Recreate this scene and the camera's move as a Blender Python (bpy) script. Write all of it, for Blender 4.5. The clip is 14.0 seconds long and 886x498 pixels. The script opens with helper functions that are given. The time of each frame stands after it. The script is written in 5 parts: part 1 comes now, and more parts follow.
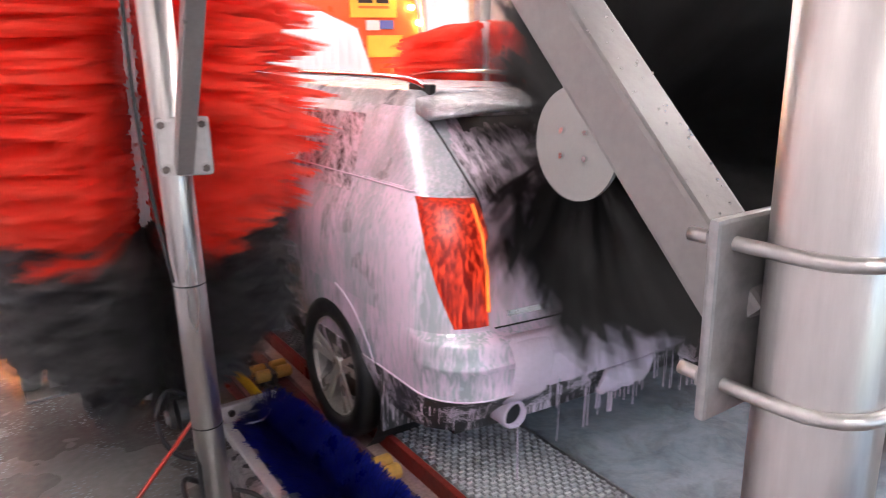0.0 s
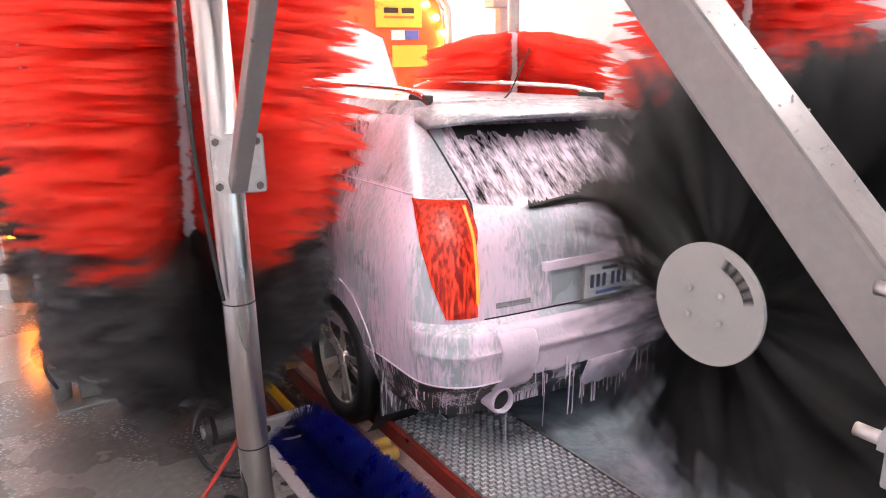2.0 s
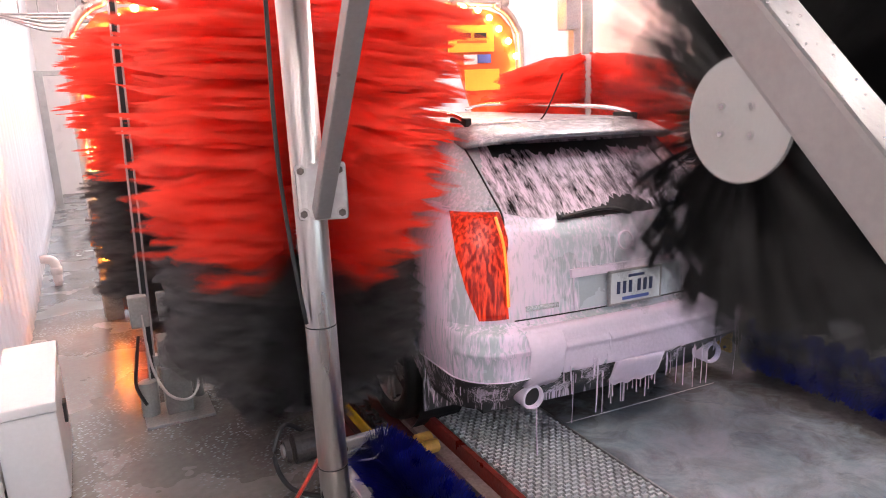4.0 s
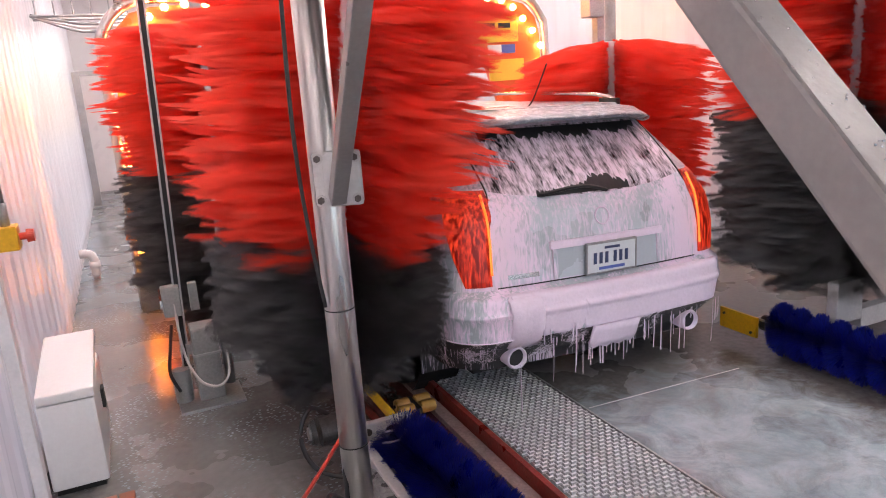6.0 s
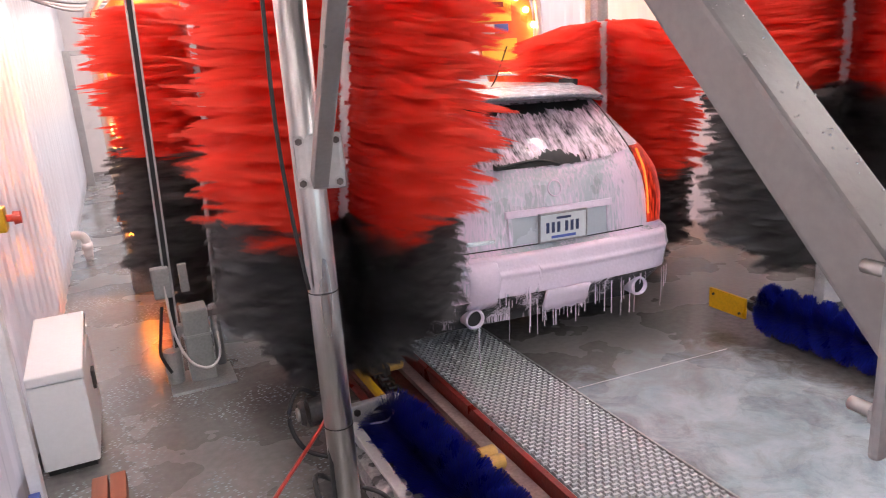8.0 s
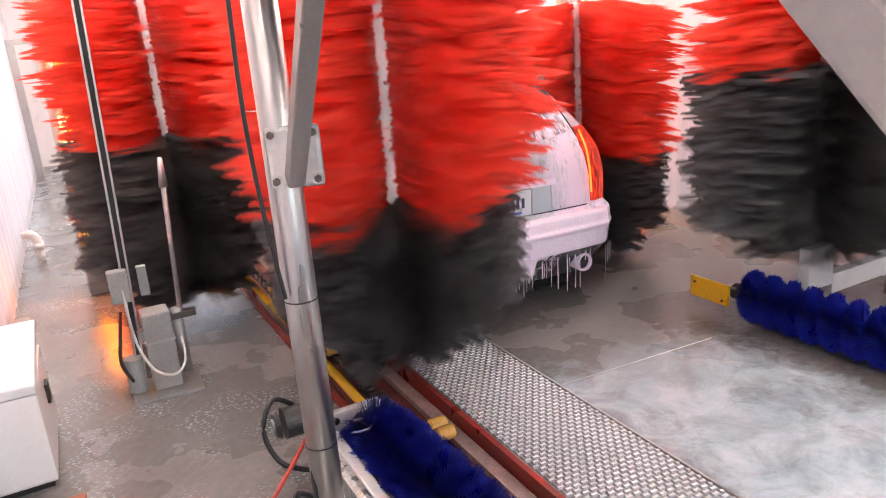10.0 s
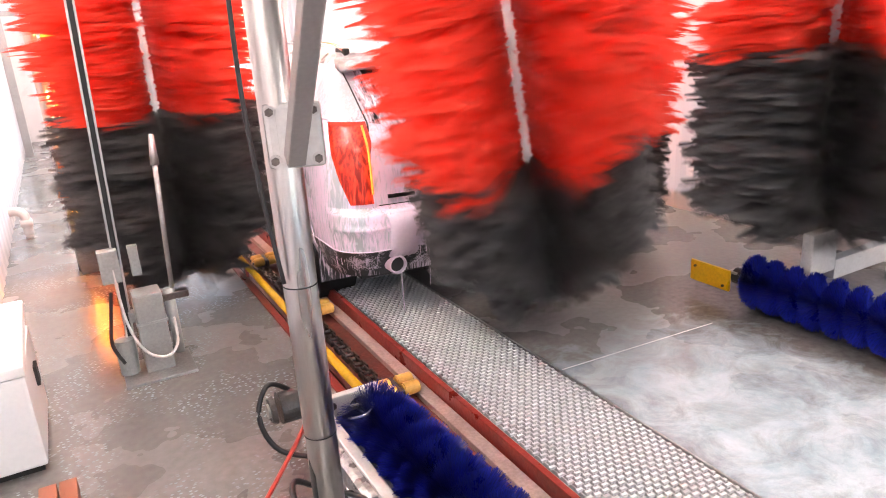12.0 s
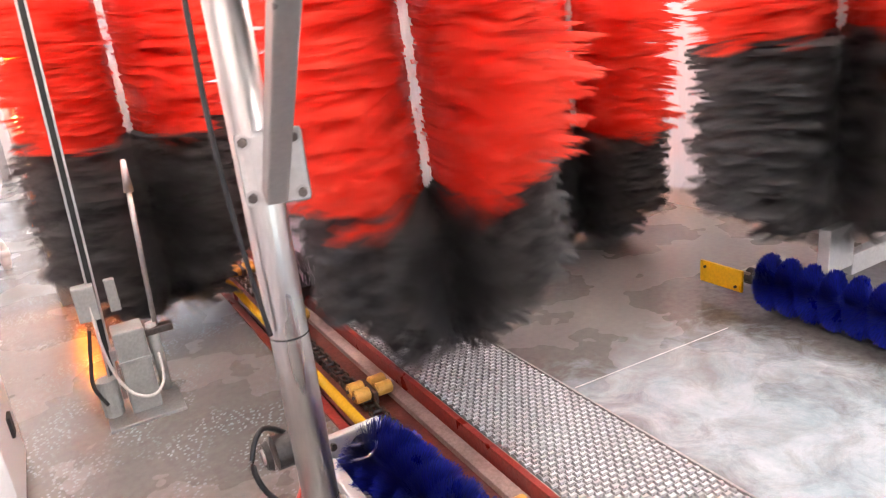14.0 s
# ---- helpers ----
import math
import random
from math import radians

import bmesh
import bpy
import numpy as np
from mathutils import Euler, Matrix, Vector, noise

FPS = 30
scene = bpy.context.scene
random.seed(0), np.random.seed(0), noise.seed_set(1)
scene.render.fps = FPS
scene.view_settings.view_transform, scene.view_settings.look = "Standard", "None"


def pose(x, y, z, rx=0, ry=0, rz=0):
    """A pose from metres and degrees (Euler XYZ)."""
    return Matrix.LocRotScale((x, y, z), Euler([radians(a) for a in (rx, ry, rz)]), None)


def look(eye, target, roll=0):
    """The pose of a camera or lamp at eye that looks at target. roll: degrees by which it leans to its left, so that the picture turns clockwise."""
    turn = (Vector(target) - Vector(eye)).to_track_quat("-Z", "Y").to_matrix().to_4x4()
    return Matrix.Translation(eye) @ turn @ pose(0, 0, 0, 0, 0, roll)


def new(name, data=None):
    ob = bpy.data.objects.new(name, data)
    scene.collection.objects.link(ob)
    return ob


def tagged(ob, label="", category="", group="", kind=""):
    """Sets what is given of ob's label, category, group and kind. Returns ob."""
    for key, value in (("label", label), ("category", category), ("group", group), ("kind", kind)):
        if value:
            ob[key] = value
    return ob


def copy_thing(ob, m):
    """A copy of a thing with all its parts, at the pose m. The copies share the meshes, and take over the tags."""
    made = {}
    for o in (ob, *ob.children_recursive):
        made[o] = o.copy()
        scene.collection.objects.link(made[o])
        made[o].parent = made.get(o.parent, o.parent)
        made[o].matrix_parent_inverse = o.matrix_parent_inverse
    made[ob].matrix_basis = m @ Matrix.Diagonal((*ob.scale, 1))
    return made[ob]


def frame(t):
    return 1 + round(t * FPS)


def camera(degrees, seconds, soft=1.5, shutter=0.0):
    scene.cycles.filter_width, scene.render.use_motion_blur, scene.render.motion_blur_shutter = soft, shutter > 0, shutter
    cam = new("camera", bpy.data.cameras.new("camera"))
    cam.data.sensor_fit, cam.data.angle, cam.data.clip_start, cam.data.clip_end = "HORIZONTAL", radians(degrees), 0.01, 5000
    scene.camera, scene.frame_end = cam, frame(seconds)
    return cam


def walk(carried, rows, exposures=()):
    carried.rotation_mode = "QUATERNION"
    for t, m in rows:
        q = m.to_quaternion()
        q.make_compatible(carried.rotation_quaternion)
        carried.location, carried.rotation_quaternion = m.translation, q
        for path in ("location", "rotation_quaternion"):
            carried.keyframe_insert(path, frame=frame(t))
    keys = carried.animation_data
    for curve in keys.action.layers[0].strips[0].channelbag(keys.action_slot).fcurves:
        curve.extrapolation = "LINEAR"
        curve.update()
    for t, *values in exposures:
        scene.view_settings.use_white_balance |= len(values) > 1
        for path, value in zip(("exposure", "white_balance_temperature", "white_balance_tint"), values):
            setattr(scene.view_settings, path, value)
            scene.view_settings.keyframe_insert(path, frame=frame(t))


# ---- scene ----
cam = camera(64.4, 14.0, 1.0, 0.4)
PATH = [
    (0, (-1.43, -0.23, 1.765), (-0.372, 1.379, 1.223), -1.4),
    (0.5, (-1.44, -0.153, 1.769), (-0.242, 1.347, 1.209), -1.2),
    (1, (-1.468, -0.118, 1.775), (-0.278, 1.387, 1.209), -0.9),
    (1.5, (-1.496, -0.118, 1.784), (-0.391, 1.457, 1.236), -1.4),
    (2, (-1.506, -0.125, 1.792), (-0.472, 1.505, 1.27), -1.2),
    (2.5, (-1.514, -0.135, 1.793), (-0.523, 1.527, 1.286), -1.6),
    (3, (-1.513, -0.123, 1.798), (-0.558, 1.562, 1.299), -1.9),
    (3.5, (-1.53, -0.119, 1.81), (-0.621, 1.602, 1.348), -2.2),
    (6, (-1.508, -0.201, 1.793), (-0.722, 1.576, 1.32), -3.9),
    (6.5, (-1.497, -0.225, 1.792), (-0.724, 1.552, 1.296), -3.5),
    (7, (-1.482, -0.243, 1.795), (-0.727, 1.538, 1.288), -4.1),
    (7.5, (-1.469, -0.24, 1.804), (-0.717, 1.54, 1.284), -4.3),
    (8, (-1.471, -0.222, 1.798), (-0.686, 1.54, 1.271), -3.9),
    (8.5, (-1.48, -0.162, 1.794), (-0.634, 1.568, 1.253), -3.8),
    (11, (-1.441, 0.027, 1.789), (-0.572, 1.728, 1.199), -4.4),
    (11.5, (-1.445, 0.042, 1.784), (-0.568, 1.733, 1.177), -4.0),
    (12, (-1.45, 0.065, 1.784), (-0.572, 1.75, 1.157), -3.8),
    (12.5, (-1.467, 0.118, 1.779), (-0.591, 1.799, 1.141), -3.0),
    (13, (-1.481, 0.171, 1.789), (-0.596, 1.841, 1.135), -3.7),
    (13.5, (-1.478, 0.24, 1.781), (-0.577, 1.901, 1.126), -3.6),
    (14, (-1.361, 0.291, 1.799), (-0.462, 1.963, 1.169), -6.5),
]
walk(cam, [(t, look(eye, target, roll)) for t, eye, target, roll in PATH],
     [(0.0, 1.48, 6450, 15), (0.5, 1.6, 6450, 15), (1.0, 1.82, 6450, 15), (2.0, 1.75, 6550, 16), (3.5, 1.57, 6700, 18), (6.0, 1.13, 6550, 18), (8.5, 1.27, 6650, 18), (11.0, 1.97, 6900, 17), (14.0, 2.08, 6950, 16)])

# ---------- world and light ----------
world = bpy.data.worlds.new("sky")
scene.world = world
world.use_nodes = True
wn = world.node_tree.nodes
sky = wn.new("ShaderNodeTexSky")
sky.sky_type = "NISHITA"
sky.sun_disc = False
sky.sun_elevation, sky.sun_rotation = radians(48), radians(0)
wn["Background"].inputs["Strength"].default_value = 0.15
world.node_tree.links.new(sky.outputs["Color"], wn["Background"].inputs["Color"])
sun_data = bpy.data.lights.new("sun", "SUN")
sun_data.energy, sun_data.angle, sun_data.color = 4.0, radians(6), (1.0, 0.96, 0.9)
sun = new("sun", sun_data)
sun.matrix_world = pose(0, 0, 12, 42, 0, 180)

CX = 0.77          # middle of the lane
WALL_L, WALL_R = -2.08, 3.28
END_Y, START_Y = 15.6, -4.2
CEIL = 3.9

# ---------- materials ----------
def material(name, base, rough=0.5, metal=0.0, var=0.25, scale=6.0, fine=60.0, bump=0.1, stretch=(1, 1, 1),
             random_value=0.0, coat=0.0, island=0.0, sheen=0.0):
    """A principled material with colour variation at two scales, roughness variation and fine relief."""
    m = bpy.data.materials.new(name)
    m.use_nodes = True
    nt = m.node_tree
    n, l = nt.nodes, nt.links
    b = n["Principled BSDF"]
    b.inputs["Roughness"].default_value = rough
    b.inputs["Metallic"].default_value = metal
    b.inputs["Coat Weight"].default_value = coat
    b.inputs["Sheen Weight"].default_value = sheen
    tc = n.new("ShaderNodeTexCoord")
    mp = n.new("ShaderNodeMapping")
    mp.inputs["Scale"].default_value = stretch
    l.new(tc.outputs["Object"], mp.inputs["Vector"])
    big, small = n.new("ShaderNodeTexNoise"), n.new("ShaderNodeTexNoise")
    for t, s in ((big, scale), (small, fine)):
        t.inputs["Scale"].default_value = s
        t.inputs["Detail"].default_value = 4
        l.new(mp.outputs["Vector"], t.inputs["Vector"])
    add = n.new("ShaderNodeMath")
    add.operation = "ADD"
    l.new(big.outputs["Fac"], add.inputs[0])
    l.new(small.outputs["Fac"], add.inputs[1])
    val = n.new("ShaderNodeMapRange")
    val.inputs["From Min"].default_value, val.inputs["From Max"].default_value = 0.6, 1.4
    val.inputs["To Min"].default_value, val.inputs["To Max"].default_value = 1 - var, 1 + var
    l.new(add.outputs[0], val.inputs["Value"])
    out = val.outputs["Result"]
    if random_value or island:
        src = n.new("ShaderNodeObjectInfo").outputs["Random"] if random_value else n.new("ShaderNodeNewGeometry").outputs["Random Per Island"]
        amount = random_value or island
        rv = n.new("ShaderNodeMapRange")
        rv.inputs["To Min"].default_value, rv.inputs["To Max"].default_value = 1 - amount, 1 + amount
        l.new(src, rv.inputs["Value"])
        mul = n.new("ShaderNodeMath")
        mul.operation = "MULTIPLY"
        l.new(out, mul.inputs[0])
        l.new(rv.outputs["Result"], mul.inputs[1])
        out = mul.outputs[0]
    col = n.new("ShaderNodeVectorMath")
    col.operation = "SCALE"
    col.inputs[0].default_value = base
    l.new(out, col.inputs["Scale"])
    l.new(col.outputs["Vector"], b.inputs["Base Color"])
    rr = n.new("ShaderNodeMapRange")
    rr.inputs["From Min"].default_value, rr.inputs["From Max"].default_value = 0.3, 0.7
    rr.inputs["To Min"].default_value, rr.inputs["To Max"].default_value = max(0.02, rough - 0.12), min(1, rough + 0.12)
    l.new(big.outputs["Fac"], rr.inputs["Value"])
    l.new(rr.outputs["Result"], b.inputs["Roughness"])
    if bump:
        bp = n.new("ShaderNodeBump")
        bp.inputs["Strength"].default_value = bump
        bp.inputs["Distance"].default_value = 0.01
        l.new(small.outputs["Fac"], bp.inputs["Height"])
        l.new(bp.outputs["Normal"], b.inputs["Normal"])
    return m


def glow(name, colour, strength):
    m = bpy.data.materials.new(name)
    m.use_nodes = True
    b = m.node_tree.nodes["Principled BSDF"]
    b.inputs["Base Color"].default_value = (*colour, 1)
    b.inputs["Emission Color"].default_value = (*colour, 1)
    b.inputs["Emission Strength"].default_value = strength
    b.inputs["Roughness"].default_value = 0.3
    return m


def foam_over(m, amount, colour=(0.80, 0.69, 0.82), scale=5.0, tall=0.16, soft=0.12, bend=0.6, slope=0.0, fine=7.0):
    """Lays runny soap foam over a material: streaks that hang down, with holes."""
    nt = m.node_tree
    n, l = nt.nodes, nt.links
    b = n["Principled BSDF"]
    outp = n["Material Output"]
    f = n.new("ShaderNodeBsdfPrincipled")
    f.inputs["Base Color"].default_value = (*colour, 1)
    f.inputs["Roughness"].default_value = 0.45
    f.inputs["Subsurface Weight"].default_value = 0.0
    tc = n.new("ShaderNodeTexCoord")
    mp = n.new("ShaderNodeMapping")
    mp.vector_type = "TEXTURE"
    mp.inputs["Rotation"].default_value = (-radians(slope), 0, 0)
    mp.inputs["Scale"].default_value = (1, 1, 1 / tall)
    l.new(tc.outputs["Object"], mp.inputs["Vector"])
    a, c = n.new("ShaderNodeTexNoise"), n.new("ShaderNodeTexNoise")
    for t, s, d in ((a, scale, 3), (c, scale * fine, 6)):
        t.inputs["Scale"].default_value, t.inputs["Detail"].default_value = s, d
        t.inputs["Distortion"].default_value = bend
        l.new(mp.outputs["Vector"], t.inputs["Vector"])
    mixv = n.new("ShaderNodeMath")
    mixv.operation = "MULTIPLY_ADD"
    mixv.inputs[1].default_value = 0.75
    l.new(c.outputs["Fac"], mixv.inputs[0])
    l.new(a.outputs["Fac"], mixv.inputs[2])
    mr = n.new("ShaderNodeMapRange")
    centre = 0.875 + 0.35 * (0.5 - amount)
    mr.inputs["From Min"].default_value, mr.inputs["From Max"].default_value = centre - soft, centre + soft
    l.new(mixv.outputs[0], mr.inputs["Value"])
    fac = mr.outputs["Result"]
    mix = n.new("ShaderNodeMixShader")
    l.new(fac, mix.inputs["Fac"])
    l.new(b.outputs[0], mix.inputs[1])
    l.new(f.outputs[0], mix.inputs[2])
    bp = n.new("ShaderNodeBump")
    bp.inputs["Strength"].default_value, bp.inputs["Distance"].default_value = 0.5, 0.006
    l.new(mixv.outputs[0], bp.inputs["Height"])
    l.new(bp.outputs["Normal"], f.inputs["Normal"])
    l.new(mix.outputs[0], outp.inputs["Surface"])
    return m


def let_through(m, colour, share):
    """Thin wet cloth: some of the light passes through it."""
    n, l = m.node_tree.nodes, m.node_tree.links
    tr = n.new("ShaderNodeBsdfTranslucent")
    tr.inputs["Color"].default_value = (*colour, 1)
    mix = n.new("ShaderNodeMixShader")
    mix.inputs["Fac"].default_value = share
    l.new(n["Principled BSDF"].outputs[0], mix.inputs[1])
    l.new(tr.outputs[0], mix.inputs[2])
    l.new(mix.outputs[0], n["Material Output"].inputs["Surface"])
    return m


STEEL = material("brushed stainless steel", (0.56, 0.545, 0.53), 0.33, 1.0, 0.10, 4, 140, 0.05, (1, 1, 0.15))
STEEL_DULL = material("dull galvanised steel", (0.42, 0.42, 0.42), 0.45, 0.9, 0.25, 9, 70, 0.10)
ALUMINIUM = material("painted grey aluminium beam", (0.31, 0.295, 0.285), 0.38, 0.35, 0.10, 7, 90, 0.06)
DISC = material("grey plastic end cap", (0.30, 0.295, 0.29), 0.42, 0.0, 0.06, 9, 120, 0.05)
# red cloth; green and blue are raised to carry the mist's haze
HAZED_RED_CLOTH = let_through(material("wet red brush cloth lifted for haze", (0.92, 0.105, 0.066), 0.25, 0.0, 0.08, 5, 40, 0.05, island=0.14), (0.98, 0.120, 0.074), 0.50)
# black cloth whose base is raised to grey in place of mist haze
HAZED_BLACK_CLOTH = material("wet black brush cloth lifted for haze", (0.115, 0.107, 0.106), 0.36, 0.0, 0.25, 5, 40, 0.1, island=0.5)
BLACK_FOAM = material("matt black closed-cell brush foam", (0.024, 0.023, 0.023), 0.7, 0.0, 0.25, 5, 40, 0.1, island=0.5)
BLUE_BRISTLE = material("blue nylon bristle", (0.010, 0.019, 0.27), 0.36, 0.0, 0.2, 9, 60, 0.0, island=0.5)
BLACK_RUBBER = material("black rubber", (0.018, 0.018, 0.018), 0.55, 0.0, 0.3, 12, 80, 0.15)
TYRE = material("wet black tyre rubber", (0.022, 0.022, 0.023), 0.4, 0.0, 0.3, 12, 80, 0.15)
RED_STEEL = material("worn dark red painted steel", (0.27, 0.032, 0.024), 0.36, 0.0, 0.35, 7, 50, 0.2)
RED_BED = material("rusty red conveyor bed", (0.17, 0.045, 0.032), 0.42, 0.0, 0.5, 9, 60, 0.25)
WORN = material("worn pinkish concrete ledge", (0.40, 0.29, 0.26), 0.45, 0.0, 0.35, 9, 60, 0.25)
YELLOW = material("yellow paint", (0.72, 0.40, 0.01), 0.38, 0.0, 0.18, 9, 60, 0.06)
ROLLER = material("yellow urethane roller", (0.70, 0.40, 0.09), 0.42, 0.0, 0.16, 10, 60, 0.06)
CHAIN = material("oily chain steel", (0.14, 0.12, 0.11), 0.4, 0.9, 0.4, 20, 90, 0.2)
MOTOR = material("dark greasy motor casing", (0.055, 0.052, 0.05), 0.38, 0.3, 0.4, 14, 60, 0.3)
CASTING = material("greasy cast metal", (0.34, 0.34, 0.34), 0.32, 0.6, 0.55, 16, 60, 0.35)
GRATE = material("galvanised grating", (0.60, 0.61, 0.62), 0.45, 0.10, 0.08, 8, 40, 0.03)
PIT = material("dark wet pit", (0.06, 0.06, 0.06), 0.4, 0.0, 0.3)
WHITE_BOX = material("white plastic bin", (0.80, 0.80, 0.80), 0.42, 0.0, 0.04, 4, 60, 0.03)
WHITE_TRIM = material("white trim", (0.76, 0.75, 0.76), 0.4, 0.0, 0.08, 5, 60, 0.04)
PVC = material("white pipe plastic", (0.72, 0.68, 0.67), 0.35, 0.0, 0.06, 5, 60, 0.03)
GREY_PAINT = material("grey painted steel", (0.30, 0.31, 0.30), 0.4, 0.1, 0.2, 8, 70, 0.1)
PLATE_GREY = material("pale galvanised plate", (0.60, 0.59, 0.58), 0.4, 0.2, 0.12, 10, 70, 0.08)
RED_BUTTON = material("red plastic", (0.62, 0.05, 0.02), 0.35, 0.0, 0.1)
RED_HOSE = material("red air hose", (0.33, 0.03, 0.016), 0.35, 0.0, 0.12)
BLACK_CABLE = material("black cable", (0.015, 0.015, 0.016), 0.4, 0.0, 0.2)
WHITE_CABLE = material("pale cable", (0.6, 0.58, 0.56), 0.4, 0.0, 0.1)
WOOD = material("reddish timber", (0.33, 0.10, 0.05), 0.55, 0.0, 0.3, 6, 40, 0.2, (1, 0.1, 1))
CEILING = material("white ceiling panel", (0.7, 0.7, 0.7), 0.6, 0.0, 0.06)
# red shifted towards orange: the bulbs' glow is put into the panel colour
RED_PANEL = material("red arch panel with bulb glow in its colour", (0.74, 0.13, 0.035), 0.35, 0.0, 0.1, 4, 60, 0.03)
ORANGE_PANEL = material("orange panel", (0.80, 0.20, 0.03), 0.4, 0.0, 0.12)
SIGN_YELLOW = material("yellow sign plate", (0.85, 0.60, 0.07), 0.4, 0.0, 0.06)
SIGN_BLACK = material("black sign ink", (0.02, 0.02, 0.02), 0.5, 0.0, 0.1)
SIGN_WHITE = material("white sign plate", (0.8, 0.8, 0.8), 0.4, 0.0, 0.05)
SIGN_BLUE = material("blue sign plate", (0.10, 0.16, 0.5), 0.4, 0.0, 0.05)
BULB = glow("lit amber bulb", (1.0, 0.46, 0.13), 34.0)
# added glow, mirrored as the orange streak on the wet floor
STREAK_GLOW = glow("orange glow for the floor streak", (1.0, 0.24, 0.015), 24.0)
# glow of the unseen ceiling lamps, added to brighten the tunnel
FILL_TUBE = glow("added ceiling fill light", (1.0, 0.97, 0.93), 32.0)


def panel_material(name, colour, through_share):
    """Milky translucent sheet: lets daylight in, with a gloss on its face."""
    m = bpy.data.materials.new(name)
    m.use_nodes = True
    n, l = m.node_tree.nodes, m.node_tree.links
    b = n["Principled BSDF"]
    b.inputs["Roughness"].default_value = 0.26
    tr = n.new("ShaderNodeBsdfTranslucent")
    mix = n.new("ShaderNodeMixShader")
    mix.inputs["Fac"].default_value = through_share
    tc = n.new("ShaderNodeTexCoord")
    mp = n.new("ShaderNodeMapping")
    mp.inputs["Scale"].default_value = (1, 1, 0.25)
    no = n.new("ShaderNodeTexNoise")
    no.inputs["Scale"].default_value, no.inputs["Detail"].default_value = 3.0, 5
    l.new(tc.outputs["Object"], mp.inputs["Vector"])
    l.new(mp.outputs["Vector"], no.inputs["Vector"])
    mr = n.new("ShaderNodeMapRange")
    mr.inputs["To Min"].default_value, mr.inputs["To Max"].default_value = 0.8, 1.12
    l.new(no.outputs["Fac"], mr.inputs["Value"])
    sc = n.new("ShaderNodeVectorMath")
    sc.operation = "SCALE"
    sc.inputs[0].default_value = colour
    l.new(mr.outputs["Result"], sc.inputs["Scale"])
    l.new(sc.outputs["Vector"], b.inputs["Base Color"])
    l.new(sc.outputs["Vector"], tr.inputs["Color"])
    l.new(b.outputs[0], mix.inputs[1])
    l.new(tr.outputs[0], mix.inputs[2])
    l.new(mix.outputs[0], n["Material Output"].inputs["Surface"])
    return m


# white sheet; the brushes' red bounce light is put into its pinkish colour
MILKY_PINK = panel_material("milky translucent wall sheet with pink bounce", (0.80, 0.72, 0.715), 0.25)


def floor_material():
    """Wet concrete: dark and glossy, with soap film where the cars pass and pale flecks."""
    m = material("wet concrete", (0.165, 0.157, 0.15), 0.26, 0.0, 0.35, 1.3, 24, 0.12)
    n, l = m.node_tree.nodes, m.node_tree.links
    b, outp = n["Principled BSDF"], n["Material Output"]
    geo = n.new("ShaderNodeTexCoord")
    sep = n.new("ShaderNodeSeparateXYZ")
    l.new(geo.outputs["Object"], sep.inputs[0])
    # soap film: a ragged band along the lane
    band = n.new("ShaderNodeMapRange")
    band.interpolation_type = "SMOOTHSTEP"
    band.inputs["From Min"].default_value, band.inputs["From Max"].default_value = 1.05, 0.35
    dist = n.new("ShaderNodeMath")
    dist.operation = "SUBTRACT"
    dist.inputs[1].default_value = 1.05
    l.new(sep.outputs["X"], dist.inputs[0])
    ab = n.new("ShaderNodeMath")
    ab.operation = "ABSOLUTE"
    l.new(dist.outputs[0], ab.inputs[0])
    l.new(ab.outputs[0], band.inputs["Value"])
    far = n.new("ShaderNodeMapRange")
    far.interpolation_type = "SMOOTHSTEP"
    far.inputs["From Min"].default_value, far.inputs["From Max"].default_value = 3.5, 2.3
    l.new(sep.outputs["Y"], far.inputs["Value"])
    bf = n.new("ShaderNodeMath")
    bf.operation = "MULTIPLY"
    l.new(band.outputs[0], bf.inputs[0])
    l.new(far.outputs[0], bf.inputs[1])
    nz = n.new("ShaderNodeTexNoise")
    nz.inputs["Scale"].default_value, nz.inputs["Detail"].default_value = 3.4, 12
    nz.inputs["Roughness"].default_value = 0.70
    nz.inputs["Distortion"].default_value = 1.1
    l.new(geo.outputs["Object"], nz.inputs["Vector"])
    mul = n.new("ShaderNodeMath")
    mul.operation = "MULTIPLY_ADD"
    l.new(bf.outputs[0], mul.inputs[0])
    mul.inputs[1].default_value = 0.55
    l.new(nz.outputs["Fac"], mul.inputs[2])
    soap = n.new("ShaderNodeMapRange")
    soap.inputs["From Min"].default_value, soap.inputs["From Max"].default_value = 0.74, 1.10
    soap.inputs["To Max"].default_value = 0.72
    l.new(mul.outputs[0], soap.inputs["Value"])
    # flecks of foam
    vo = n.new("ShaderNodeTexVoronoi")
    vo.voronoi_dimensions = "2D"
    vo.inputs["Scale"].default_value = 34
    vm = n.new("ShaderNodeMapping")
    vm.inputs["Scale"].default_value = (0.8, 1.2, 1)
    l.new(geo.outputs["Object"], vm.inputs["Vector"])
    l.new(vm.outputs["Vector"], vo.inputs["Vector"])
    fl = n.new("ShaderNodeMapRange")
    fl.inputs["From Min"].default_value, fl.inputs["From Max"].default_value = 0.23, 0.15
    fl.inputs["To Max"].default_value = 0.7
    l.new(vo.outputs["Distance"], fl.inputs["Value"])
    n2 = n.new("ShaderNodeTexNoise")
    n2.inputs["Scale"].default_value = 3.2
    l.new(geo.outputs["Object"], n2.inputs["Vector"])
    gate = n.new("ShaderNodeMapRange")
    gate.inputs["From Min"].default_value, gate.inputs["From Max"].default_value = 0.46, 0.58
    l.new(n2.outputs["Fac"], gate.inputs["Value"])
    fg = n.new("ShaderNodeMath")
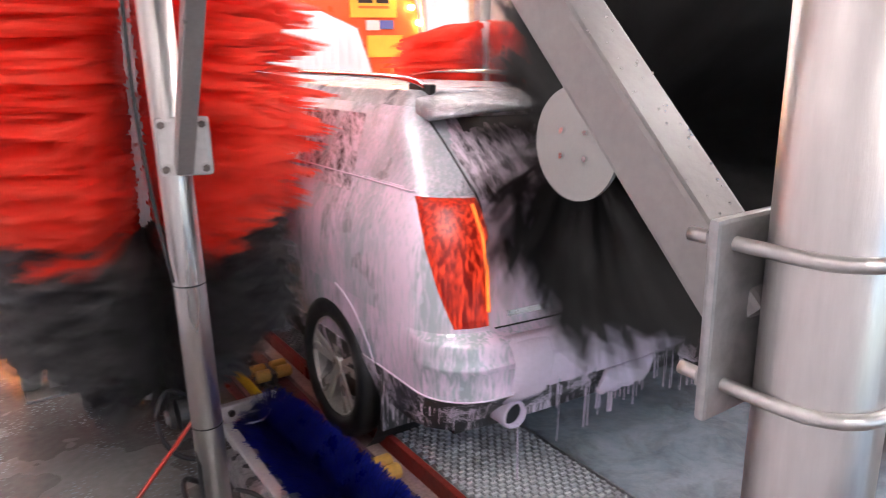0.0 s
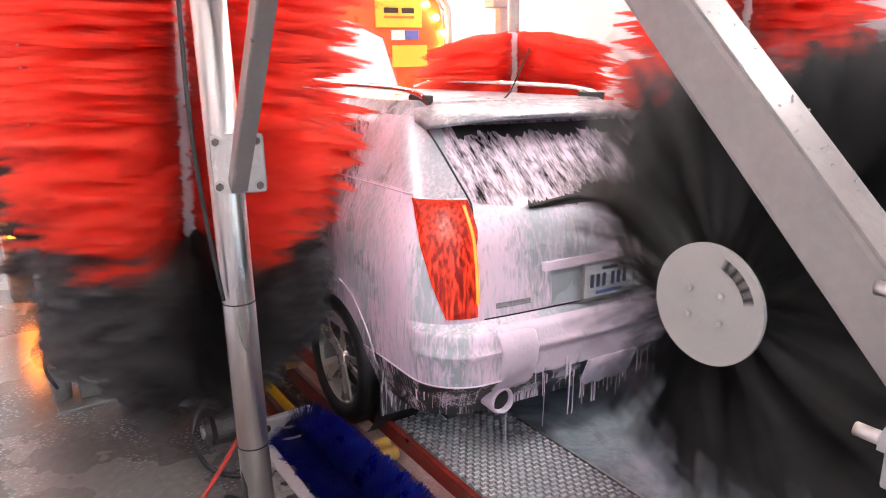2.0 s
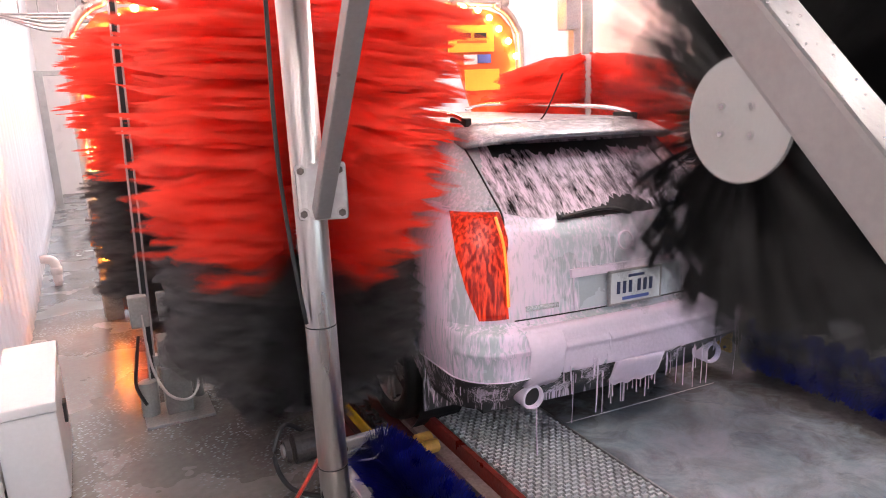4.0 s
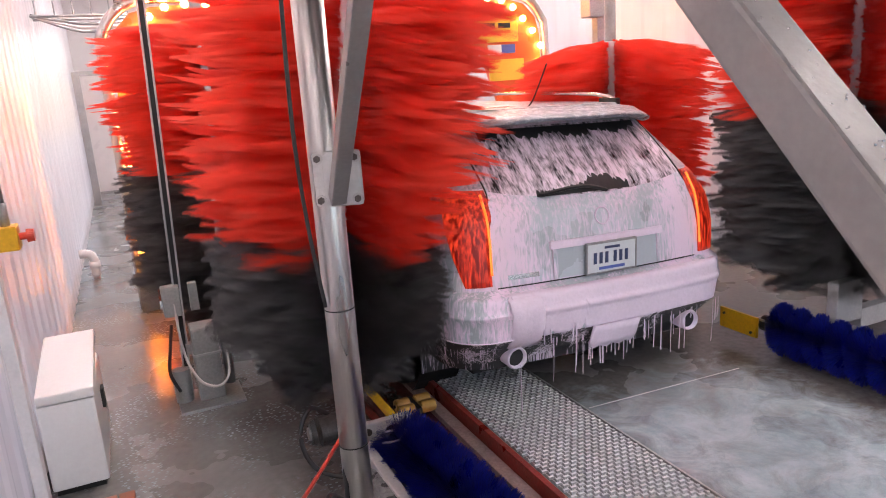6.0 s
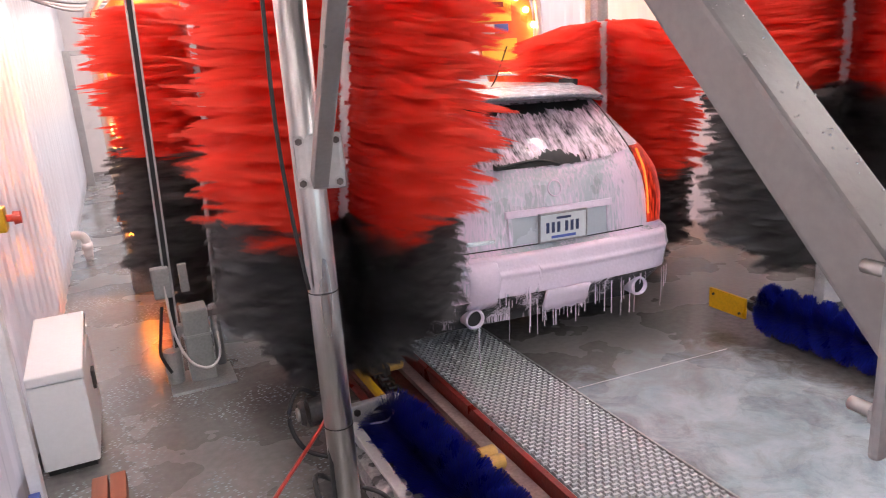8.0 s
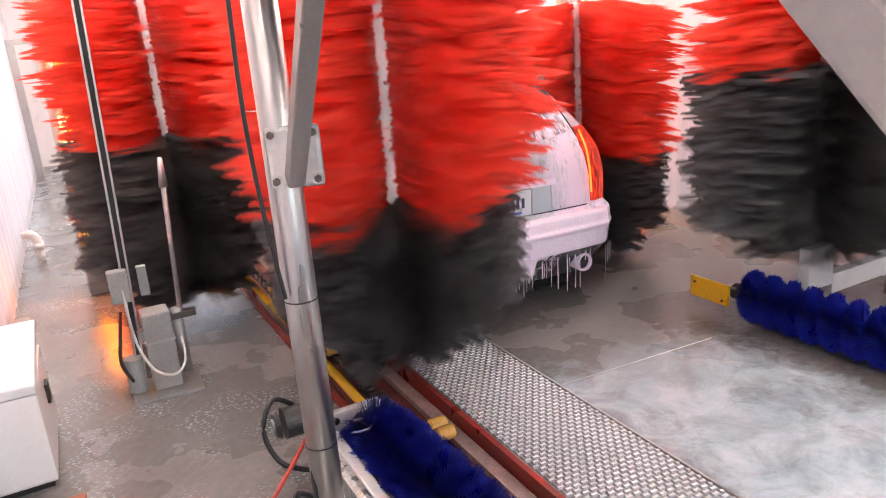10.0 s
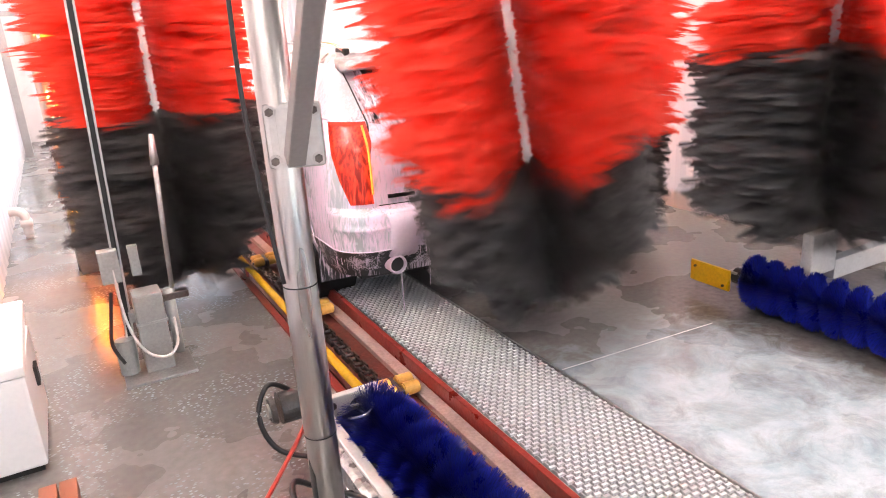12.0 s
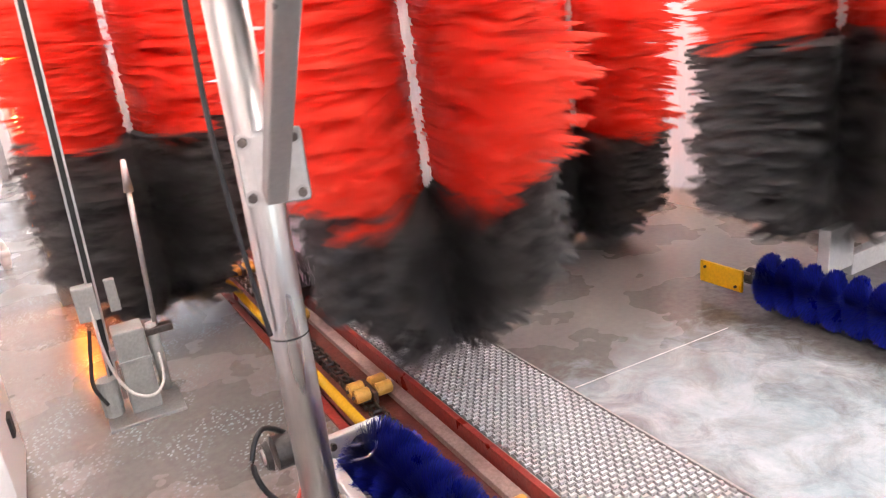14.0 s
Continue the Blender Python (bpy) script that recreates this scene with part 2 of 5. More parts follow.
    fg.operation = "MULTIPLY"
    l.new(fl.outputs[0], fg.inputs[0])
    l.new(gate.outputs[0], fg.inputs[1])
    side = n.new("ShaderNodeMapRange")
    side.inputs["From Min"].default_value, side.inputs["From Max"].default_value = -0.35, -0.7
    l.new(sep.outputs["X"], side.inputs["Value"])
    fs = n.new("ShaderNodeMath")
    fs.operation = "MULTIPLY"
    l.new(fg.outputs[0], fs.inputs[0])
    l.new(side.outputs[0], fs.inputs[1])
    mx = n.new("ShaderNodeMath")
    mx.operation = "MAXIMUM"
    l.new(soap.outputs[0], mx.inputs[0])
    l.new(fs.outputs[0], mx.inputs[1])
    f = n.new("ShaderNodeBsdfPrincipled")
    tint = n.new("ShaderNodeTexNoise")
    tint.inputs["Scale"].default_value, tint.inputs["Detail"].default_value = 3.5, 10
    tint.inputs["Distortion"].default_value = 0.25
    tint.inputs["Roughness"].default_value = 0.72
    l.new(geo.outputs["Object"], tint.inputs["Vector"])
    scum = n.new("ShaderNodeValToRGB")
    scum.color_ramp.elements[0].position, scum.color_ramp.elements[0].color = 0.36, (0.36, 0.49, 0.56, 1)
    scum.color_ramp.elements[1].position, scum.color_ramp.elements[1].color = 0.64, (0.64, 0.73, 0.79, 1)
    l.new(tint.outputs["Fac"], scum.inputs["Fac"])
    l.new(scum.outputs["Color"], f.inputs["Base Color"])
    f.inputs["Roughness"].default_value = 0.26
    mix = n.new("ShaderNodeMixShader")
    l.new(mx.outputs[0], mix.inputs["Fac"])
    l.new(b.outputs[0], mix.inputs[1])
    l.new(f.outputs[0], mix.inputs[2])
    l.new(mix.outputs[0], outp.inputs["Surface"])
    return m


FLOOR = floor_material()
PAINT = material("silver blue car paint", (0.50, 0.56, 0.61), 0.30, 0.15, 0.05, 3, 80, 0.0, coat=0.35)
FOAMY = foam_over(material("foamy silver blue car paint", (0.50, 0.56, 0.61), 0.30, 0.15, 0.05, 3, 80, 0.0, coat=0.35), 0.49, (0.87, 0.72, 0.86), 3.2, 0.17, 0.13, 0.6, fine=20.0)
BUMPER_PAINT = foam_over(material("soapy silver blue bumper paint", (0.50, 0.56, 0.61), 0.30, 0.15, 0.05, 3, 80, 0.0, coat=0.35), 0.40, (0.87, 0.71, 0.86), 4.0, 0.17, 0.11, 0.6, fine=16.0)
PILLAR_PAINT = foam_over(material("soapy silver blue pillar paint", (0.42, 0.47, 0.51), 0.3, 0.25, 0.05, 3, 80, 0.0, coat=0.4), 0.36, (0.80, 0.68, 0.80), 3.0, 0.20, 0.18, 0.5, fine=24.0)
# wet car paint again, its base colour darkened to offset lamp glare on top
DARKENED_PAINT = foam_over(material("wet silver blue paint darkened against glare", (0.27, 0.295, 0.32), 0.36, 0.35, 0.05, 3, 80, 0.0, coat=0.3), 0.12, (0.66, 0.65, 0.70), 22, 0.5, 0.2)
GLASS_FOAM = foam_over(material("foamy dark car glass", (0.012, 0.013, 0.015), 0.08, 0.0, 0.1, 3, 80, 0.0), 0.68, (0.82, 0.70, 0.81), 24, 0.26, 0.20, 0.3, 47.0, fine=4.0)
CLADDING = foam_over(material("dark grey plastic cladding", (0.035, 0.036, 0.038), 0.4, 0.0, 0.2), 0.22, (0.8, 0.7, 0.8), 9, 0.10, 0.06, fine=11.0)
CAR_GLASS = material("dark car glass", (0.010, 0.011, 0.013), 0.5, 0.0, 0.1, 3, 80, 0.0)
RIM = material("satin silver alloy", (0.62, 0.60, 0.57), 0.32, 0.45, 0.12, 9, 70, 0.03)
CHROME = material("chrome", (0.75, 0.75, 0.76), 0.12, 1.0, 0.08)
FOAM = material("pink white soap foam", (0.85, 0.735, 0.86), 0.42, 0.0, 0.06, 7, 50, 0.25)
DARK = material("dark underbody", (0.012, 0.012, 0.013), 0.6, 0.0, 0.3)
PLATE = material("pale number plate", (0.72, 0.76, 0.78), 0.4, 0.0, 0.05)
INK = material("dark blue ink", (0.04, 0.06, 0.14), 0.4, 0.0, 0.1)


def lamp_material():
    """Lit tail lamp: red lens, brighter towards its light guide, under streaks of foam."""
    m = bpy.data.materials.new("lit red tail lamp")
    m.use_nodes = True
    n, l = m.node_tree.nodes, m.node_tree.links
    b = n["Principled BSDF"]
    b.inputs["Base Color"].default_value = (0.16, 0.006, 0.004, 1)
    b.inputs["Roughness"].default_value = 0.35
    tc = n.new("ShaderNodeTexCoord")
    mp = n.new("ShaderNodeMapping")
    mp.inputs["Scale"].default_value = (1, 1, 0.14)
    no = n.new("ShaderNodeTexNoise")
    no.inputs["Scale"].default_value, no.inputs["Detail"].default_value = 75, 6
    l.new(tc.outputs["Object"], mp.inputs["Vector"])
    l.new(mp.outputs["Vector"], no.inputs["Vector"])
    ramp = n.new("ShaderNodeValToRGB")
    ramp.color_ramp.elements[0].position, ramp.color_ramp.elements[0].color = 0.43, (0.10, 0.002, 0.001, 1)
    ramp.color_ramp.elements[1].position, ramp.color_ramp.elements[1].color = 0.64, (1.0, 0.065, 0.020, 1)
    l.new(no.outputs["Fac"], ramp.inputs["Fac"])
    l.new(ramp.outputs["Color"], b.inputs["Emission Color"])
    b.inputs["Emission Strength"].default_value = 0.42
    return m


TAIL = lamp_material()
GUIDE = glow("lit amber light guide", (1.0, 0.20, 0.03), 0.55)


# ---------- builders ----------
def part(name, bm, mat, parent=None, label="", smooth=False, m=None):
    """Links a bmesh as one mesh object, under a thing or a part."""
    me = bpy.data.meshes.new(name)
    bm.normal_update()
    bm.to_mesh(me)
    bm.free()
    if smooth:
        me.polygons.foreach_set("use_smooth", [True] * len(me.polygons))
    if mat:
        me.materials.append(mat)
    ob = new(name, me)
    if parent:
        ob.parent = parent
    if m is not None:
        ob.matrix_basis = m
    if label:
        tagged(ob, label)
    return ob


def raw(name, verts, faces, mat, parent=None, smooth=False):
    me = bpy.data.meshes.new(name)
    me.from_pydata(verts, [], faces)
    me.materials.append(mat)
    if smooth:
        me.polygons.foreach_set("use_smooth", [True] * len(me.polygons))
    ob = new(name, me)
    if parent:
        ob.parent = parent
    return ob


def empty(name, m, label, category, group=""):
    ob = new(name)
    ob.matrix_basis = m
    return tagged(ob, label, category, group)


def box(bm, lo, hi, bevel=0.0, m=None):
    r = bmesh.ops.create_cube(bm, size=1)
    lo, hi = Vector(lo), Vector(hi)
    for v in r["verts"]:
        v.co = Vector([(lo[i] + hi[i]) / 2 + v.co[i] * (hi[i] - lo[i]) for i in range(3)])
    if bevel:
        ed = {e for v in r["verts"] for e in v.link_edges}
        res = bmesh.ops.bevel(bm, geom=list(ed), offset=bevel, segments=2, affect="EDGES", profile=0.6)
        vs = {v for f in res["faces"] for v in f.verts} | {v for v in r["verts"] if v.is_valid}
    else:
        vs = set(r["verts"])
    if m is not None:
        for v in vs:
            v.co = m @ v.co
    return bm


def made_box(lo, hi, bevel=0.0, m=None):
    return box(bmesh.new(), lo, hi, bevel, m)


def cyl(bm, a, b, r, r2=None, seg=20, caps=True):
    a, b = Vector(a), Vector(b)
    d = b - a
    m = Matrix.Translation((a + b) / 2) @ d.to_track_quat("Z", "Y").to_matrix().to_4x4()
    bmesh.ops.create_cone(bm, cap_ends=caps, segments=seg, radius1=r, radius2=r if r2 is None else r2, depth=d.length, matrix=m)
    return bm


def made_cyl(a, b, r, r2=None, seg=20):
    return cyl(bmesh.new(), a, b, r, r2, seg)


def tube(bm, pts, r, seg=8):
    """A bent round tube through the points, smoothed."""
    pts = [Vector(p) for p in pts]
    fine = []
    for i in range(len(pts) - 1):
        p0, p1, p2, p3 = pts[max(i - 1, 0)], pts[i], pts[i + 1], pts[min(i + 2, len(pts) - 1)]
        for k in range(6):
            t = k / 6
            fine.append(0.5 * (2 * p1 + (p2 - p0) * t + (2 * p0 - 5 * p1 + 4 * p2 - p3) * t * t + (3 * p1 - p0 - 3 * p2 + p3) * t ** 3))
    fine.append(pts[-1])
    rings = []
    up = Vector((0.123, 0.37, 0.92))
    for i, p in enumerate(fine):
        d = (fine[min(i + 1, len(fine) - 1)] - fine[max(i - 1, 0)]).normalized()
        u = d.cross(up).normalized()
        w = d.cross(u)
        rings.append([bm.verts.new(p + r * (math.cos(2 * math.pi * k / seg) * u + math.sin(2 * math.pi * k / seg) * w)) for k in range(seg)])
    for a, b in zip(rings, rings[1:]):
        for k in range(seg):
            bm.faces.new((a[k], a[(k + 1) % seg], b[(k + 1) % seg], b[k]))
    bm.faces.new(rings[0][::-1])
    bm.faces.new(rings[-1])
    return bm


def beam(bm, a, b, size, bevel=0.006, up=(0, 0, 1)):
    """A square tube from a to b."""
    a, b = Vector(a), Vector(b)
    d = (b - a)
    z = d.normalized()
    x = Vector(up).cross(z).normalized()
    y = z.cross(x)
    m = Matrix((x, y, z)).transposed().to_4x4()
    m.translation = a
    return box(bm, (-size / 2, -size / 2, 0), (size / 2, size / 2, d.length), bevel, m)


# ---------- setting ----------
def setting():
    # floor, with the conveyor slot and the grated pit left out of it
    bm = bmesh.new()
    y0, y1 = START_Y - 14, END_Y + 30
    for lo, hi in (((-30, y0, -0.4), (-0.50, y1, 0)), ((0.56, y0, -0.4), (30, y1, 0))):
        box(bm, lo, hi)
    tagged(part("floor", bm, FLOOR), "wet grey concrete floor with patches of soap film", "floor", kind="structure")
    bm = made_box((0.575, 2.696, 0.0), (1.62, 2.700, 0.002))
    for v in bm.verts:
        v.co.y += -0.05 * (v.co.x - 0.575)
    tagged(part("floor_joint", bm, WHITE_TRIM), "pale foam-filled joint across the wet floor", "floor joint", kind="structure")
    tagged(part("pit", made_box((-0.50, y0, -0.5), (0.56, y1, -0.32)), PIT), "dark wet pit under the conveyor", "pit", kind="structure")
    # side walls of ribbed milky sheets on thin framing
    for name, x, s in (("wall_west", WALL_L, -1), ("wall_east", WALL_R, 1)):
        bm = bmesh.new()
        n = 330
        ys = [START_Y + (END_Y - START_Y) * i / n for i in range(n + 1)]
        prev = None
        for i, y in enumerate(ys):
            rib = 0.008 if i % 5 in (0, 1) else 0.0
            cur = [bm.verts.new((x + s * (0.018 - rib), y, z)) for z in (0.0, CEIL)]
            if prev:
                bm.faces.new((prev[0], cur[0], cur[1], prev[1]) if s < 0 else (cur[0], prev[0], prev[1], cur[1]))
            prev = cur
        w = part(name, bm, MILKY_PINK)
        tagged(w, "milky translucent ribbed plastic wall", "wall", kind="structure")
        t = made_box((min(x, x + s * 0.05) + (0.02 if s > 0 else -0.02), START_Y, 0), (max(x, x + s * 0.05) + (0.02 if s > 0 else -0.02), END_Y, 0.16))
        tagged(part("baseboard", t, PVC), "pale plastic kerb at the foot of the wall", "baseboard", kind="structure")
    bm = made_box((WALL_L - 0.1, START_Y, CEIL), (WALL_R + 0.1, END_Y, CEIL + 0.12))
    tagged(part("ceiling", bm, CEILING), "white panelled ceiling", "ceiling", kind="structure")
    for name, y in (("wall_north", END_Y), ("wall_south", START_Y - 0.2)):
        bm = bmesh.new()
        box(bm, (WALL_L - 0.2, y, 0), (-1.25, y + 0.2, CEIL))
        box(bm, (2.75, y, 0), (WALL_R + 0.2, y + 0.2, CEIL))
        box(bm, (-1.25, y, 3.1), (2.75, y + 0.2, CEIL))
        tagged(part(name, bm, PVC), "pale end wall with the drive-through opening", "wall", kind="structure")
    bm = bmesh.new()
    box(bm, (-2.07, 13.6, 0), (-1.95, 13.72, 2.3), 0.005)
    box(bm, (-1.28, 13.6, 0), (-1.20, 13.72, 2.3), 0.005)
    box(bm, (-1.95, 13.6, 2.22), (-1.28, 13.72, 2.3), 0.005)
    tagged(part("door_1", bm, STEEL_DULL), "grey metal door frame at the far end", "door frame", kind="structure")


def grating():
    g = empty("floor_grating", pose(0, 0, 0), "galvanised anti-slip grating over the drain pit beside the conveyor", "grating")
    rng = random.Random(3)
    verts, faces = [], []
    x0, x1, pitch, row = 0.012, 0.548, 0.0412, 0.0290
    k = 0
    y = -0.6
    near = []
    while y < 11.0:
        off = (k % 2) * pitch / 2
        x = x0 + off
        while x < x1 - 0.008:
            a, b = x + 0.0066, min(x + pitch - 0.0066, x1)
            i = len(verts)
            dz = rng.uniform(-0.0004, 0.0004)
            w = 0.0066
            if 1.30 < y < 2.20 and b - a > 0.020 and len(near) < 300:
                near.append(((a + b) / 2, y, dz))
                x += pitch
                continue
            verts += [(a, y - w, -0.012), (b, y - w, -0.012), (b, y + w, -0.012), (a, y + w, -0.012),
                      (a, y - w, dz), (b, y - w, dz), (b, y + w, dz), (a, y + w, dz)]
            faces += [(i + 4, i + 5, i + 6, i + 7), (i, i + 1, i + 5, i + 4), (i + 1, i + 2, i + 6, i + 5), (i + 2, i + 3, i + 7, i + 6), (i + 3, i, i + 4, i + 7)]
            x += pitch
        y += row
        k += 1
    tagged(raw("grating_mesh", verts, faces, GRATE, g), kind="stuff")
    h, w = (pitch - 0.0132) / 2, 0.0066
    one = raw("grating_bar", [(-h, -w, -0.012), (h, -w, -0.012), (h, w, -0.012), (-h, w, -0.012), (-h, -w, 0), (h, -w, 0), (h, w, 0), (-h, w, 0)],
              [(4, 5, 6, 7), (0, 1, 5, 4), (1, 2, 6, 5), (2, 3, 7, 6), (3, 0, 4, 7)], GRATE, g)
    for i, p in enumerate(near):
        ob = one if i == 0 else new("grating_bar", one.data)
        ob.parent = g
        ob.location = p
    verts, faces = [], []
    n = int((x1 - x0) / (pitch / 2)) + 1
    for j in range(n):
        x = x0 + j * pitch / 2
        i = len(verts)
        verts += [(x - 0.0015, -0.6, -0.030), (x + 0.0015, -0.6, -0.030), (x + 0.0015, 11, -0.030), (x - 0.0015, 11, -0.030),
                  (x - 0.0015, -0.6, -0.009), (x + 0.0015, -0.6, -0.009), (x + 0.0015, 11, -0.009), (x - 0.0015, 11, -0.009)]
        faces += [(i + 4, i + 5, i + 6, i + 7), (i, i + 1, i + 5, i + 4), (i + 1, i + 2, i + 6, i + 5), (i + 2, i + 3, i + 7, i + 6), (i + 3, i, i + 4, i + 7)]
    tagged(raw("rail_mesh", verts, faces, GRATE, g), kind="stuff")
    part("edge_angle", made_box((0.550, -0.6, -0.06), (0.562, 11, 0.004), 0.001), STEEL_DULL, g)


def conveyor():
    c = empty("conveyor_track", pose(0, 0, 0), "dark red painted steel conveyor track with worn bed", "conveyor")
    part("bed", made_box((-0.44, START_Y, -0.12), (-0.03, END_Y, -0.09)), RED_BED, c, "rusty red bed plate")
    part("side_rail", made_box((-0.035, START_Y, -0.14), (-0.004, END_Y, 0.012), 0.003), RED_STEEL, c)
    part("side_rail", made_box((-0.50, START_Y, -0.14), (-0.455, END_Y, 0.012), 0.003), RED_STEEL, c)
    part("inner_strip", made_box((-0.115, START_Y, -0.09), (-0.045, END_Y, -0.055), 0.004), WORN, c, "pale worn concrete ledge")
    part("inner_strip", made_box((-0.40, START_Y, -0.09), (-0.34, END_Y, -0.072), 0.002), RED_BED, c)
    # yellow wheel guide on short feet
    gr = empty("wheel_guide_rail", pose(-0.445, 0, 0), "yellow painted tubular wheel guide rail beside the conveyor", "guide rail")
    part("rail_tube", made_cyl((0, 2.72, 0.10), (0, 13.5, 0.10), 0.024, seg=16), YELLOW, gr, smooth=True)
    for i in range(10):
        y = 2.95 + i * 1.15
        part("foot", made_box((-0.012, y - 0.03, 0.0), (0.012, y + 0.03, 0.085), 0.002), RED_STEEL, gr)
    # drive chain: flat links, alternately wide and narrow
    ch = empty("drive_chain", pose(-0.245, 0, -0.088), "oily steel conveyor drive chain", "chain")
    shapes = []
    for half in (0.034, 0.020):
        bm = bmesh.new()
        for x in (-half, half):
            box(bm, (x - 0.006, -0.040, 0.002), (x + 0.006, 0.040, 0.032), 0.003)
        cyl(bm, (-half - 0.01, 0.033, 0.016), (half + 0.01, 0.033, 0.016), 0.010, seg=8)
        shapes.append(part("link", bm, CHAIN, ch))
    for i, s in enumerate(shapes):
        s.location = (0, 0.2 + i * 0.066, 0)
    for i in range(2, 140):
        ob = new("link", shapes[i % 2].data)
        ob.parent = ch
        ob.location = (0, 0.2 + i * 0.066, 0)


def roller_carriages():
    """Pairs of yellow urethane rollers that the chain pulls along."""
    first = empty("conveyor_roller", pose(0, 0, 0), "yellow urethane push rollers on the conveyor chain", "roller", "conveyor rollers")
    for x0, x1 in ((-0.335, -0.250), (-0.215, -0.125)):
        for y, r in ((0.0, 0.040), (-0.082, 0.036)):
            bm = made_cyl((x0, y, -0.03), (x1, y, -0.03), r, seg=22)
            bmesh.ops.bevel(bm, geom=[e for e in bm.edges if len(e.link_faces) == 2 and e.calc_face_angle(0) > 1], offset=0.006, segments=2, affect="EDGES")
            part("roller", bm, ROLLER, first, smooth=False)
    part("axle", made_cyl((-0.345, 0, -0.03), (-0.115, 0, -0.03), 0.010, seg=12), CHAIN, first)
    part("axle", made_cyl((-0.345, -0.082, -0.03), (-0.115, -0.082, -0.03), 0.010, seg=12), CHAIN, first)
    bm = made_box((-0.246, -0.13, -0.070), (-0.219, 0.05, -0.012), 0.004)
    part("dog", bm, CHAIN, first)
    out = [first]
    for _ in range(6):
        out.append(copy_thing(first, pose(0, 0, 0)))
    return out


# ---------- brushes ----------
def strands(rng, z0, z1, rows, per_row, r_of, droop, width, seg=5, r0=0.07, columns=0, tuft=0.75, dome=0.0, ragged=1.0):
    """Cloth strips that stand out from a turning shaft, sag a little and cling together in wet tufts at their tips."""
    verts, faces = [], []
    n_levels = max(1, round((z1 - z0) / 0.046))
    levels = [z0 + (z1 - z0) * (i + 0.5) / n_levels + rng.uniform(-0.012, 0.012) for i in range(n_levels)]
    sectors = 18
    tufts = {}
    for i in range(rows):
        zc = z0 + (z1 - z0) * (i + 0.5) / rows
        for j in range(per_row):
            a = 2 * math.pi * (j + rng.random() * 0.9) / per_row + i * 0.37
            if columns and rng.random() < 0.94:      # most strips sit on plates along the core, with gaps between
                step = 2 * math.pi / columns
                a = (math.floor(a / step) + 0.5 + 0.55 * (rng.random() - 0.5)) * step
            z = zc + rng.uniform(-0.5, 0.5) * (z1 - z0) / rows
            lv = min(n_levels - 1, max(0, int((z - z0) / (z1 - z0) * n_levels)))
            key = (lv, int(a / (2 * math.pi) * sectors))
            if key not in tufts:
                tufts[key] = (1 + ragged * rng.uniform(-0.20, 0.10), rng.uniform(-0.2, 1.4), levels[lv] + rng.uniform(-0.008, 0.008))
            long, hang, z_tip = tufts[key]
            length = r_of(z, a) * long * rng.uniform(0.80, 1.02)
            w_tip = rng.uniform(0.25, 0.7)
            sag = droop * (hang + rng.uniform(-0.2, 0.2))
            lag = rng.uniform(0.04, 0.20)
            w = width * rng.uniform(0.5, 1.3)
            tilt = rng.uniform(-0.3, 0.3)
            low = dome * max(0.0, (z - z1 + 0.45) / 0.45)
            pull = tuft * rng.uniform(0.7, 1.0)
            k = len(verts)
            for s in range(seg + 1):
                u = s / seg
                r = r0 + (length - r0) * u
                aa = a - lag * u ** 1.4
                zz = z + (z_tip - z) * pull * u ** 1.3 - sag * u * u * length - low * u ** 1.6 + 0.010 * math.sin(u * 9 + a * 5)
                ww = w * (0.7 + 0.4 * u) * (1 if s < seg else w_tip)
                ca, sa = math.cos(aa), math.sin(aa)
                tx, ty = -sa * math.sin(tilt) * ww, ca * math.sin(tilt) * ww
                verts.append((r * ca - tx, r * sa - ty, zz - ww * math.cos(tilt)))
                verts.append((r * ca + tx, r * sa + ty, zz + ww * math.cos(tilt)))
            for s in range(seg):
                q = k + 2 * s
                faces.append((q, q + 2, q + 3, q + 1))
    return verts, faces


def side_brush(name, label, seed, red_r, black_r, stub_r, z_stub, z_black, z_red, z_top, shaft_top, dome=0.0, flare=0.0):
    """A hanging wash brush: red cloth above, black below, on a steel shaft."""
    b = empty(name, pose(0, 0, 0), label, "wash brush", "wash brushes")
    rng = random.Random(seed)
    wave = lambda a: 1 + 0.05 * math.sin(2 * a + seed) + 0.04 * math.sin(3 * a + 2 * seed)
    v, f = strands(rng, z_red, z_top, 62, 74, lambda z, a: red_r * wave(a) * (0.97 + 0.05 * math.sin(z * 7 + seed) + flare * ((z - z_red) / (z_top - z_red) - 0.5)), 0.07, 0.0105, columns=5, dome=dome, tuft=0.62, ragged=0.75)
    tagged(raw("red_cloth", v, f, HAZED_RED_CLOTH, b), "wet red foam cloth strips", kind="stuff")
    v, f = strands(rng, z_black, z_red + 0.02, 50, 66, lambda z, a: black_r * wave(a), 0.06, 0.013, tuft=0.4, ragged=0.35)
    v2, f2 = strands(rng, z_stub, z_black + 0.04, 10, 54, lambda z, a: stub_r * wave(a), 0.16, 0.017)
    o = len(v)
    tagged(raw("black_cloth", v + v2, f + [tuple(i + o for i in q) for q in f2], HAZED_BLACK_CLOTH, b), "wet black foam cloth strips", kind="stuff")
    part("shaft", made_cyl((0, 0, z_stub - 0.06), (0, 0, shaft_top), 0.042, seg=20), GREY_PAINT, b, smooth=True)
    part("core", made_cyl((0, 0, z_red), (0, 0, z_top), 0.066, seg=24), WHITE_TRIM, b, "pale core tube of the red cloth")
    part("end_cap", made_cyl((0, 0, z_stub - 0.03), (0, 0, z_stub), 0.15, seg=28), DISC, b)
    return b


